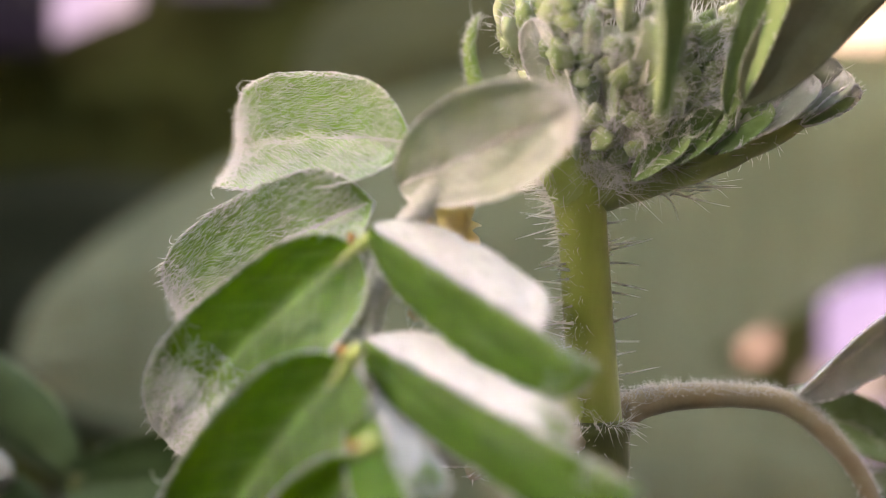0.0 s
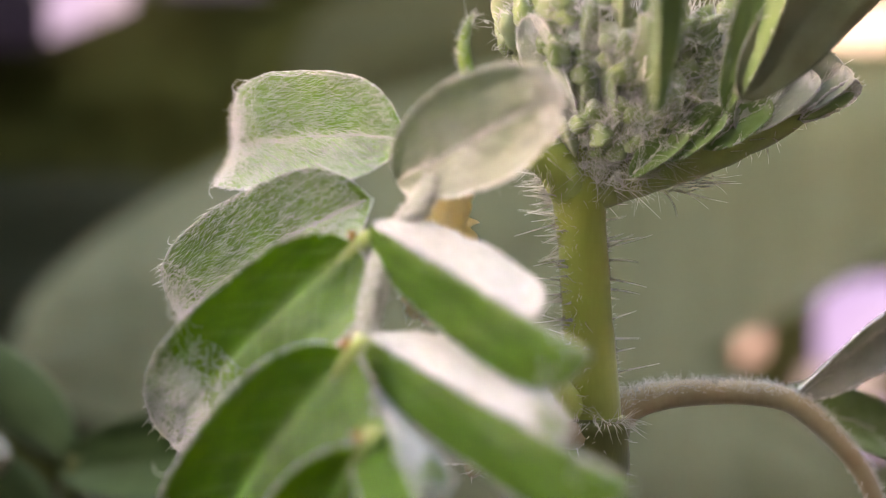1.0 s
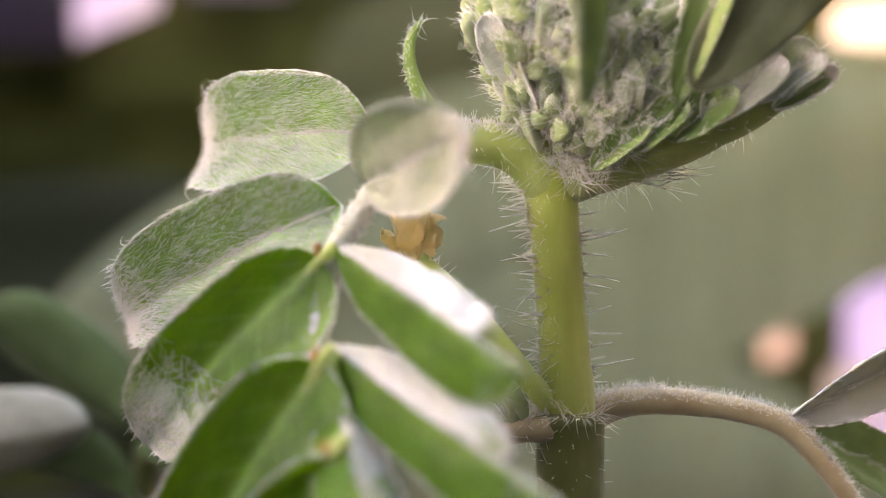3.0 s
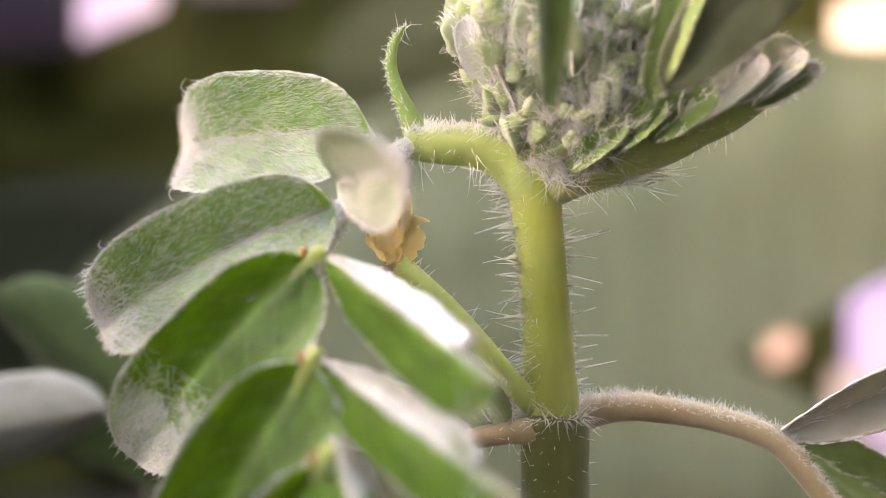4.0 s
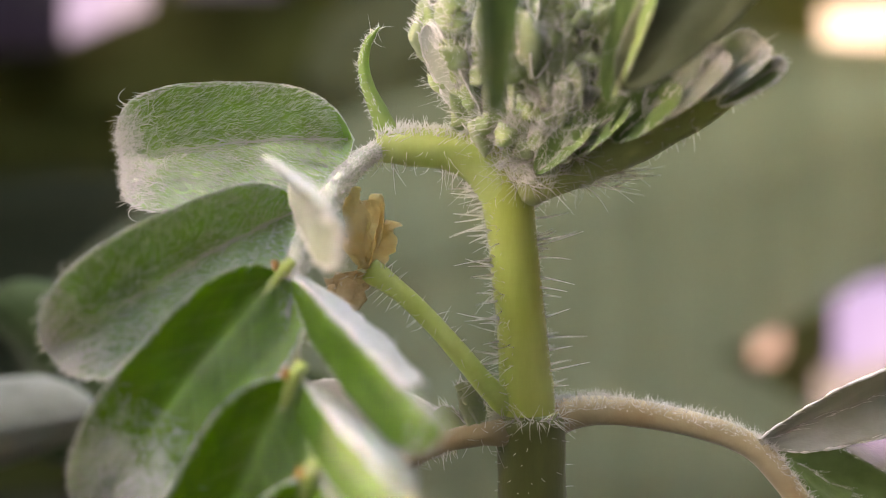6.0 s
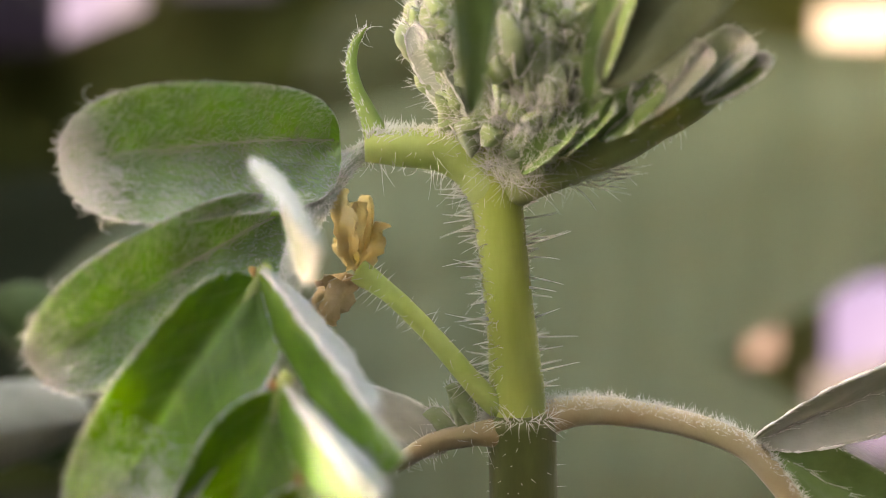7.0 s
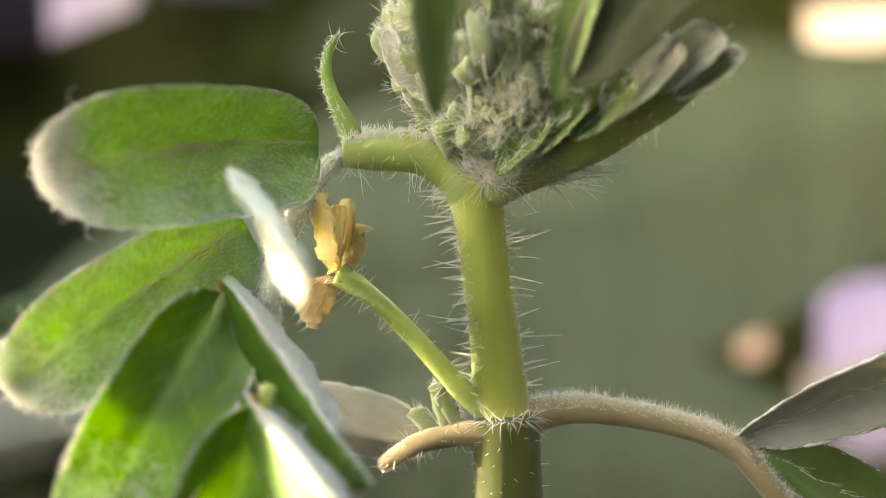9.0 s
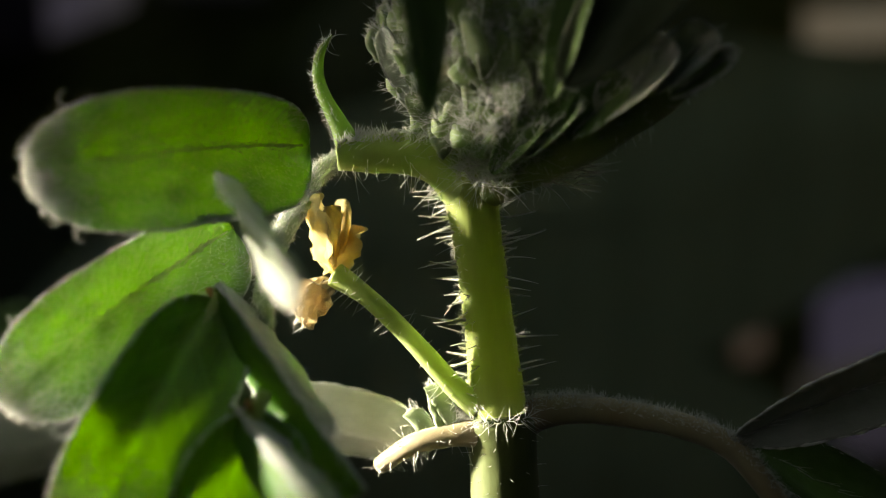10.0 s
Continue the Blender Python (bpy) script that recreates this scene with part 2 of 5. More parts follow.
def blade(bd, length, width, fold=20, droop=0.1, curl=0.15, tip_curl=0.0, thick=0.28, nu=36, nv=18, skew=0.12, seed=0, down=1.0,
          place=Matrix(), mats=(0, 1), hairs=120, hair_mat=2, tip_down=1.0, wide=0.72, rib=0.75, span=(-1.0, 1.0), bow=0.0, rim=0.07, curls=0, crinkle=1.0, tip_from=0.78, base_down=0.0, blunt=4.0, base=2.8,
          recurve=0.0, tip_soft=0.07, veins=0.0, margin=0.86, pile=0, cord=0.0, threads=0):
    """A leaflet from the origin along x, its upper side to z, folded along the midrib; hairs on margin, midrib and tip."""
    rng = random.Random(seed)
    top, low, fz, fzl = [], [], [], []
    turn, size = place.to_3x3(), place.to_scale().x

    def at(u, v):
        half = width / 2 * max(0.0, 1 - abs(2 * u - 1) ** (base if u < 0.5 else blunt)) ** 0.5 * (wide + (1 - wide) * 1.6 * u * (1.55 - u))
        half *= 1 + skew * (1 if v > 0 else -1) * (1 - u)
        f = radians(fold if isinstance(fold, (int, float)) else fold[0 if v > 0 else 1]) * (1 - 0.3 * u)
        y = v * half * math.cos(f) - bow * length * 4 * u * (1 - u)
        z = abs(v) * half * math.sin(f) * (1 - 0.25 * abs(v)) + curl * half * abs(v) ** 4 - droop * length * u * u
        z += tip_curl * length * step(0.72, 1.0, u) ** 2 * 0.35
        z += crinkle * (0.15 * noise.noise(Vector((u * 5 + seed, v * 2.2, seed * 0.7))) + 0.07 * noise.noise(Vector((u * 12, v * 5, seed))) + 0.03 * noise.noise(Vector((u * 27, v * 11, seed))))
        x = length * u - tip_curl * length * 0.10 * step(0.8, 1.0, u)
        if recurve and u > tip_from:
            # the tip bends away in an arc
            bent = (1 - tip_from) * length / recurve
            a = recurve * (u - tip_from) / (1 - tip_from)
            x, z = tip_from * length + bent * math.sin(a), z - bent * (1 - math.cos(a))
        # side veins, slightly sunken
        z -= 0.05 * max(0, math.cos((u * 7 - abs(v) * 1.6) * 2 * math.pi)) ** 6 * (1 - v * v)
        return Vector((x, y, z))

    for i in range(nu + 1):
        u = 0.5 - 0.5 * math.cos(math.pi * i / nu)
        for k in range(nv + 1):
            v = span[0] + (span[1] - span[0]) * k / nv
            p = at(u, v)
            ridge = math.exp(-(v / 0.06) ** 2)
            top.append(place @ (p - Vector((0, 0, 0.03 * ridge))))
            low.append(place @ (p - Vector((0, 0, thick * max(0.12, 1 - abs(v) ** 3) * (1 if span == (-1.0, 1.0) else min(1, 0.3 + 3 * abs(v))) + 0.05 * ridge))))
            edge = step(margin, 1.0, abs(v))
            wig = noise.noise(Vector((u * 6, v * 4, seed * 3.1)))
            fz.append(min(1, down * max(edge, rib * ridge * (1 - 0.4 * u), tip_down * step(tip_from, tip_from + tip_soft, u - 0.05 * v * v + 0.08 * wig + 0.09 * noise.noise(Vector((u * 17, v * 9, seed)))))))
            if veins and fz[-1] < 0.2:
                side = max(0, math.cos((u * 7 - abs(v) * 1.6) * 2 * math.pi)) ** 10 * (1 - abs(v))
                fz[-1] -= veins * max(math.exp(-(v / (0.12 - 0.07 * u)) ** 2), 0.45 * side)
            if base_down:
                fz[-1] = max(fz[-1], 1 - step(base_down, base_down + 0.2, u + 0.15 * wig))
            fzl.append(min(1, down * max(edge, 0.5 + 0.3 * wig, ridge)))
    cols, faces, mm = nv + 1, [], []
    n0 = len(top)
    for i in range(nu):
        for k in range(nv):
            a, b, c, d = i * cols + k, i * cols + k + 1, (i + 1) * cols + k + 1, (i + 1) * cols + k
            faces += [(a, d, c, b), (n0 + a, n0 + b, n0 + c, n0 + d)]
            mm += [mats[2] if len(mats) > 2 and k >= nv // 2 else mats[0], mats[1]]
        for k in (0, nv):
            a, d = i * cols + k, (i + 1) * cols + k
            faces.append((a, n0 + a, n0 + d, d) if k == 0 else (a, d, n0 + d, n0 + a))
            mm.append(mats[1])
    bd.add(top + low, faces, mm, fz + fzl)
    if rim:
        # felted margin: a rough white cord along each edge
        for s in span:
            if s:
                path = [place @ (at(0.5 - 0.5 * math.cos(math.pi * i / 60), s * 0.995) - Vector((0, 0, thick * 0.1))) for i in range(61)]
                bd.tube(path, [size * rim * (0.15 + 1.25 * rng.random()) * (0.4 + 0.6 * min(1, 12 * i / 60)) for i in range(61)], hair_mat, 5, 1.0)
    if cord:
        # the midrib stands up as a pale downy line
        path = [place @ (at(0.02 + 0.74 * i / 40, 0) + Vector((0, 0, 0.02))) for i in range(41)]
        bd.tube(path, [size * cord * (1.2 - 0.9 * i / 40) * (0.6 + 0.8 * rng.random()) for i in range(41)], hair_mat, 6, 1.0)
    for h in range(curls):
        u, v = rng.uniform(0.55, 1.0), rng.choice([s for s in span if s])
        p, ln, a0, sg = at(u, v), rng.uniform(0.5, 1.5), rng.uniform(-0.15, 0.25), rng.choice((-1, -1, 1))
        arc, q = [p], p.copy()
        for i in range(9):
            a0 += sg * 0.30
            q = q + Vector((math.cos(a0), v * abs(math.sin(a0)) * 0.8, 0.25 * math.sin(i))) * ln / 9
            arc.append(q.copy())
        bd.tube([place @ q for q in arc], [0.026 * (1 - 0.08 * i) for i in range(10)], hair_mat, 4, 1.0)
    for h in range(hairs):
        kind = rng.random()
        u = rng.uniform(0.03, 0.99)
        if rib < 0.25 and 0.5 <= kind < 0.72:
            continue
        if kind < 0.50:
            v = rng.choice([s for s in span if s]) * rng.uniform(0.93, 1.0)
            way = Vector((1.6, v * rng.choice((0.0, 0.05, 0.1, 0.35)), rng.uniform(-0.2, 0.5)))
            ln = rng.choice((0.15, 0.2, 0.25, 0.3, 0.5))
        elif kind < 0.72:
            u, v = u * 0.8, rng.uniform(-0.06, 0.06)
            way = Vector((1.5, rng.uniform(-0.5, 0.5), rng.uniform(0.02, 0.3)))
            ln = rng.uniform(0.4, 0.9)
        else:
            u, v = rng.uniform(0.80, 0.99), rng.uniform(span[0] * 0.95, span[1] * 0.95)
            way = Vector((1.2, rng.uniform(-0.9, 0.9), rng.uniform(0.0, 0.3)))
            ln = rng.uniform(0.2, 0.5)
        bd.hair(place @ at(u, v), turn @ way, ln * size, 0.022 if 0.5 <= kind < 0.72 else 0.027, rng.choice((0.15, 0.5)), hair_mat, rng)


    for h in range(threads):
        # long white threads lying tangled on the tip, and a third of them along the midrib
        rib_side = cord and h % 3 == 0
        u = rng.uniform(0.05, 0.75) if rib_side else 1 - (1.05 - tip_from) * rng.random() ** 1.3 - 0.01
        v = rng.uniform(-0.08, 0.08) if rib_side else rng.uniform(span[0] * 0.95, span[1] * 0.95)
        p, way = at(u, v), rng.uniform(-0.5, 0.5) if rib_side else rng.uniform(-1.5, 1.5)
        ln, turning, path = rng.uniform(0.4, 0.9 if rib_side else 1.3), rng.uniform(-0.3, 0.3), []
        for i in range(6):
            path.append(place @ (at(min(0.995, u), max(span[0], min(span[1], v))) + Vector((0, 0, 0.05 + 0.03 * (i % 2)))))
            u, v, way = u + math.cos(way) * ln / 5 / length, v + math.sin(way) * ln / 5 / (width / 2), way + turning
        if (path[0] - path[-1]).length > 0.15:
            bd.tube(path, [size * 0.019 * (1 - 0.12 * i) for i in range(6)], hair_mat, 4, 1.0)
    for _ in range(pile):
        # silky pile over the upper side, combed towards the tip and standing off a little
        u, v = rng.uniform(0.03, 0.97), rng.uniform(span[0] * 0.96, span[1] * 0.96)
        p = at(u, v)
        along = (at(u + 0.01, v) - p).normalized()
        out = along.cross(at(u, v + 0.02) - p).normalized()
        lift = rng.uniform(0.75, 1.1)
        way = along * math.cos(lift) + out * math.sin(lift) + along.cross(out) * rng.uniform(-0.35, 0.35)
        bd.hair(place @ p, turn @ way, rng.uniform(0.25, 0.5) * size, 0.0095, 0.25, hair_mat, rng)


def fur(bd, path, radii, count, lengths, seed, mat=1, lean=0.25, thick=0.026, bend=0.15, skip=None):
    """Hairs standing off a stalk."""
    rng = random.Random(seed)
    for _ in range(count):
        i = rng.randrange(1, len(path) - 1)
        p, d = path[i].lerp(path[i + 1], rng.random()), (path[i + 1] - path[i - 1]).normalized()
        w = rng.uniform(0, 2 * math.pi)
        a = d.orthogonal().normalized()
        out = a * math.cos(w) + d.cross(a) * math.sin(w)
        if skip and skip(p, out):
            continue
        bd.hair(p + out * radii[i] * 0.95, out + d * rng.uniform(-lean, lean), rng.uniform(*lengths), thick, bend, mat, rng)


# ---- ground and far surroundings ----
GROUND = -78.0


def sheet(name, x0, x1, y0, y1, z, mat, label, nx=60, ny=60, lump=1.2):
    bd = Build()
    verts, faces = [], []
    for j in range(ny + 1):
        for i in range(nx + 1):
            # cells grow outwards, so that the sheet is fine in the middle and reaches the horizon
            a, b = 2 * i / nx - 1, 2 * j / ny - 1
            x, y = (x0 + x1) / 2 + (x1 - x0) / 2 * a * abs(a) ** 3, (y0 + y1) / 2 + (y1 - y0) / 2 * b * abs(b) ** 3
            verts.append((x, y, z + lump * noise.noise(Vector((x * 0.05, y * 0.05, 0)))))
    for j in range(ny):
        for i in range(nx):
            a = j * (nx + 1) + i
            faces.append((a, a + 1, a + nx + 2, a + nx + 1))
    bd.add(verts, faces, 0)
    return tagged(bd.make(name, [mat]), label, kind="structure")


def slab(bd, x0, x1, y0, y1, z0, z1, mat=0):
    v = [(x, y, z) for x in (x0, x1) for y in (y0, y1) for z in (z0, z1)]
    f = [(0, 1, 3, 2), (4, 6, 7, 5), (0, 4, 5, 1), (2, 3, 7, 6), (0, 2, 6, 4), (1, 5, 7, 3)]
    bd.add(v, f, mat)


sheet("ground", -20000, 20000, -20000, 20000, GROUND - 1.0, SOIL, "dark crumbly garden soil under the plants")

# unseen walls added to shape the light, open to the sky above; the low sun comes in by an opening in the
# west one; a wing outside keeps it off the wide gap beside that opening, which lets in sky light
for nm, boxes in (("screen_wall_south", [(-135, 460, -330, -300, GROUND - 2, 700)]), ("screen_wall_east", [(430, 460, -300, 600, GROUND - 2, 700)]),
                  ("screen_wall_north", [(-360, 460, 600, 630, GROUND - 2, 700)]), ("screen_wall_northwest", [(-360, -330, 170, 600, GROUND - 2, 1400), (-330, -135, 155, 170, GROUND - 2, 1400)]),
                  ("screen_wall_west", [(-135, -120, -300, 18.0, GROUND - 2, 50), (-135, -120, -300, -180, 50, 155), (-135, -120, 0, 18.0, 50, 155),
                                 (-135, -120, -300, 18.0, 155, 1400), (-135, -120, 100, 170, GROUND - 2, 1400),
                                 (-135, -120, 18.0, 100, GROUND - 2, 0), (-135, -120, 18.0, 100, 22, 1400)]),
                  ("screen_wall_wing", [(-1050, -135, 2, 12, GROUND - 2, 420)])):
    bd = Build()
    for x0, x1, y0, y1, z0, z1 in boxes:
        slab(bd, x0, x1, y0, y1, z0, z1)
    tagged(bd.make(nm, [WALL], smooth=False), "unseen plain wall, added to shape the light", kind="structure")

# far hedge behind the plant
bd = Build()
verts, faces, NX, NZ = [], [], 70, 50
for j in range(NZ + 1):
    for i in range(NX + 1):
        x, z = -168 + 438 * i / NX, GROUND - 2 + 330 * j / NZ
        q = Vector((x * 0.03, 0, z * 0.03))
        verts.append((x, 262 + 9 * noise.noise(q) + 4 * noise.noise(q * 4), z))
for j in range(NZ):
    for i in range(NX):
        a = j * (NX + 1) + i
        faces.append((a, a + 1, a + NX + 2, a + NX + 1))
bd.add(verts, faces, 0)
tagged(bd.make("backdrop", [HEDGE]), "dim olive-green hedge, far behind the plant", kind="structure")


def window(x0, x1, z0, z1, a, b, strength, label, slant=0.0, y=248.0):
    """A glowing far panel for a bright blurred patch, standing before the hedge."""
    bd = Build()
    v = [(x0, y, z0 + slant), (x1, y, z0), (x1, y, z1), (x0, y, z1 + slant)]
    v += [(p[0], y + 2, p[2]) for p in v]
    bd.add(v, [(0, 3, 2, 1), (4, 5, 6, 7), (0, 1, 5, 4), (1, 2, 6, 5), (2, 3, 7, 6), (3, 0, 4, 7)], 0)
    ob = bd.make("window", [glowing("far_glow", a, b, 22, strength * 14.0)], None)
    return tagged(ob, label, kind="structure")


window(-114, -89, 75, 110, (0.60, 0.57, 1.00), (0.80, 0.78, 1.00), 0.00060, "far window pane with bright lilac-white daylight", -10)
window(-160, -115, 62, 110, (0.21, 0.18, 0.34), (0.25, 0.27, 0.59), 0.00004, "far window pane with dull mauve light", -2)
window(-80, -48, 79, 110, (0.39, 0.41, 0.55), (0.49, 0.49, 0.74), 0.00014, "far window strip with beige light")
window(120, 170, 65, 77, (1.00, 0.84, 0.70), (1.00, 0.97, 0.92), 0.00120, "far window pane with warm white light", -2)
# from here on: glowing panels added for blurred bright patches of unknown origin
window(124, 175, -31, -5, (0.42, 0.38, 0.80), (0.62, 0.58, 1.00), 0.00072, "far glowing patch, pale lilac", -6)
window(118, 142, -47, -34, (0.66, 0.62, 0.66), (0.82, 0.78, 0.82), 0.00046, "far glowing patch, greyish white", -4, 247.0)
window(128, 175, -62, -47, (0.42, 0.38, 0.70), (0.60, 0.56, 0.90), 0.00050, "far glowing patch, dim lilac", -3)
window(110, 127, -62, -47, (0.60, 0.55, 0.62), (0.75, 0.70, 0.78), 0.00034, "far glowing patch, grey", -4)
window(98, 106, -33, -19, (0.90, 0.62, 0.70), (1.00, 0.80, 0.66), 0.00056, "far glowing patch, peach-coloured", -2, 246.0)
window(62, 72, -46, -38, (0.35, 0.45, 0.68), (0.39, 0.49, 0.77), 0.00151, "far small glowing patch, grey", 0, 246.0)


def broad_leaf(name, centre, half, turn, y, seed, label, skin=BROAD):
    """A big soft leaf on a stalk from the ground, out of reach of focus."""
    bd = Build()
    verts, faces, n, m = [], [], 40, 24
    for i in range(n + 1):
        u = -1 + 2 * i / n
        for k in range(m + 1):
            v = -1 + 2 * k / m
            x, z = u * half[0], v * half[1] * (max(0.0, 1 - abs(u) ** 2.4) ** 0.6 if u < 0 else 1 - u ** 1.7)
            vein = max(0, math.cos((u * 5 - abs(v) * 1.2) * 2 * math.pi)) ** 8
            d = 0.8 * abs(v) + 1.4 * noise.noise(Vector((u * 2, v * 2, seed))) + 0.5 * vein
            c, s = math.cos(turn), math.sin(turn)
            verts.append((centre[0] + x * c - z * s, y + d + 0.10 * x, centre[1] + x * s + z * c))
    for i in range(n):
        for k in range(m):
            a = i * (m + 1) + k
            faces.append((a, a + m + 1, a + m + 2, a + 1))
    back = [(p[0], p[1] + 0.6, p[2]) for p in verts]
    o = len(verts)
    bd.add(verts + back, faces + [tuple(o + q for q in f[::-1]) for f in faces], 0)
    leaf = tagged(new(name), label, "leaf")
    bd.make("blade", [skin], leaf)
    bd = Build()
    path = smooth_path([(centre[0], y + 3.5, centre[1]), (centre[0] + 4, y + 8, centre[1] - half[1] - 6), (centre[0] + 6, y + 9, GROUND - 0.5)], 8)
    bd.tube(path, [1.5] * len(path), 0, 8)
    bd.make("stalk", [STALK_DARK], leaf)
    bd = Build()
    c, s = math.cos(turn), math.sin(turn)
    path = [Vector((centre[0] + u * half[0] * c, y - 0.6 + 0.10 * u * half[0], centre[1] + u * half[0] * s)) for u in (-0.95, -0.5, 0, 0.5, 0.95)]
    bd.tube(path, [0.5, 0.45, 0.4, 0.3, 0.2], 0, 8)
    bd.make("midrib", [skin], leaf)
    return leaf


# the grey and the olive leaf are added to fill the dim background
broad_leaf("broad_leaf", (-64, -16), (82, 33), -0.12, 190, 7, "large grey-green leaf added for the dim background, soft and out of focus", BROAD_DIM_GREY)
broad_leaf("broad_leaf", (33, 6), (112, 33), 0.24, 140, 1, "large pale sage-green leaf, soft and out of focus")
broad_leaf("broad_leaf", (28, 46), (60, 30), 0.1, 185, 9, "large olive-green leaf added for the dim background, soft and out of focus", BROAD_DIM)
broad_leaf("broad_leaf", (36, -41), (58, 25), -0.12, 132, 5, "large pale sage-green leaf, soft and out of focus")

# ---- the plant: an upright hairy shoot; its parts hang on an empty at the soil ----
plant = tagged(new("vine_plant"), "upright hairy green shoot with silky leaflets and a woolly tip", "plant")
plant.empty_display_size = 0.01
RISE = Matrix.Translation((0, 0, 70 * MM))


def part(name, bd, mats, label="", parent=None):
    ob = bd.make(name, mats, parent or plant, label)
    ob.matrix_basis = RISE
    return ob


def turned(x, y, z, rx, ry, rz):
    return Matrix.Translation((x, y, z)) @ Euler((radians(rx), radians(ry), radians(rz))).to_matrix().to_4x4()


# stem above and below the node
bd = Build()
path = smooth_path([(-0.02, 0, -0.3), (-0.35, 0, 4.6), (-0.75, 0.05, 9.0), (-0.95, 0.1, 11.2), (-0.8, 0.5, 13.2)], 12)
rad = blend([1.36, 1.16, 1.18, 1.32, 1.45], len(path))
bd.tube(path, rad, 0, 18, rough=0.04)
fur(bd, path, rad, 250, (0.7, 2.2), 3, lean=0.3, thick=0.07, skip=lambda p, o: o.y < -0.5)
fur(bd, path, rad, 160, (0.4, 1.4), 33, lean=0.5, thick=0.03, bend=0.5, skip=lambda p, o: o.x > -0.3)
fur(bd, path, rad, 1700, (0.1, 0.35), 31, lean=0.7, thick=0.013, bend=0.4, skip=lambda p, o: o.y < -0.55)
fur(bd, path, rad, 1400, (0.1, 0.4), 35, lean=0.9, thick=0.018, bend=0.5, skip=lambda p, o: o.x > -0.45)
part("upper_stem", bd, [STALK, HAIR], "yellow-green stem bristling with fine white hairs")

bd = Build()
path = smooth_path([(0.8, 0, -70.5), (0.5, 0, -30), (0.1, 0, -6), (0.05, 0, -1.6), (0.0, 0, -0.2), (-0.02, 0, 0.3)], 10)
rad = blend([1.9, 1.85, 1.62, 1.62, 1.75, 1.5], len(path))
bd.tube(path, rad, 0, 18, rough=0.05)
rng = random.Random(8)
for i in range(230):
    w = rng.uniform(0, 2 * math.pi)
    o = Vector((math.cos(w), math.sin(w), 0))
    bd.hair(o * 1.5 + Vector((0, 0, 0.15)), o * 0.6 + Vector((rng.uniform(-.6, .6), rng.uniform(-.6, .6), rng.uniform(-0.7, 0.9))), rng.uniform(0.3, 1.1), 0.028, 0.6, 1, rng)
fur(bd, path[-30:], rad[-30:], 70, (0.2, 0.7), 5)
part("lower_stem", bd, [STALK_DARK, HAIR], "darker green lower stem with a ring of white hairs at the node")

# stalk of the leaf on the other side, with its pale leaflet
bd = Build()
path = smooth_path([(0.6, 0.2, -0.2), (2.4, 0.3, 0.3), (4.4, 0.2, 0.3), (7.4, -0.2, -0.2), (9.8, -0.6, -1.0), (11.3, -0.9, -2.4), (13.4, -1.2, -6.0), (14.4, -1.2, -12)], 10)
rad = blend([0.95, 0.74, 0.66, 0.60, 0.60, 0.56, 0.46, 0.36], len(path))
bd.tube(path, rad, 0, 14, rough=0.06)
fur(bd, path, rad, 2200, (0.12, 0.42), 11, lean=0.8, thick=0.024, bend=0.4, skip=lambda p, o: o.y < -0.6 or o.z < -0.3)
fur(bd, path, rad, 3600, (0.15, 0.4), 111, lean=0.9, thick=0.015, bend=0.5, skip=lambda p, o: o.z < 0.2)
far_stalk = part("petiole", bd, [STALK_TAN, HAIR], "tan downy leaf stalk arching away from the node")
bd = Build()
blade(bd, 13.5, 4.4, 30, -0.02, 0.1, 0, seed=21, hairs=160, place=Matrix.Translation((10.6, -0.6, -1.0)) @ Euler((radians(112), radians(-20), radians(6))).to_matrix().to_4x4())
far_leaflets = [part("leaflet", bd, [PALE, PALE, HAIR], "pale grey-green downy leaflet")]
# the shade on this leaflet is put into its dark colour
bd = Build()
blade(bd, 9, 3.4, 25, 0.05, 0.1, 0, seed=22, hairs=60, place=turned(11.0, 1.2, -1.3, 75, 30, 8), rim=0.02, down=0.2)
far_leaflets.append(part("leaflet", bd, [SHADY, SHADY, HAIR], "leaflet given a dark tone for shade"))

# short brown stalk on the near side of the node
bd = Build()
path = smooth_path([(-0.7, -0.6, -0.5), (-2.2, -0.8, -0.55), (-4.2, -0.6, -1.0), (-6.0, 0.5, -2.2)], 10)
rad = blend([0.75, 0.55, 0.5, 0.42], len(path))
bd.tube(path, rad, 0, 12, rough=0.06)
fur(bd, path, rad, 90, (0.3, 0.8), 12, lean=0.6, thick=0.022, bend=0.4)
part("petiole", bd, [STALK_TAN, HAIR], "short reddish-brown leaf stalk")
bd = Build()
blade(bd, 8.5, 4.2, 25, 0.1, 0.1, 0, seed=24, hairs=60, place=Matrix.Translation((-3.6, 1.4, -1.6)) @ Euler((radians(75), radians(-14), radians(180))).to_matrix().to_4x4())
part("leaflet", bd, [PALE, PALE, HAIR], "pale shaded leaflet behind")
bd = Build()
for k, (dx, dz, r) in enumerate(((-2.6, 0.4, 0.5), (-2.2, 0.9, 0.42), (-2.9, 0.0, 0.38))):
    blade(bd, 2.2, 1.2, 40, -0.1, 0.3, 0, thick=0.3, nu=12, nv=8, seed=70 + k, hairs=60, rim=0.02, down=0.4, place=Matrix.Translation((dx, -0.7, dz - 1.0)) @ Euler((radians(60), radians(-70 + 15 * k), radians(170))).to_matrix().to_4x4())
part("axil_bud", bd, [YOUNG, YOUNG, HAIR], "small woolly green bud")

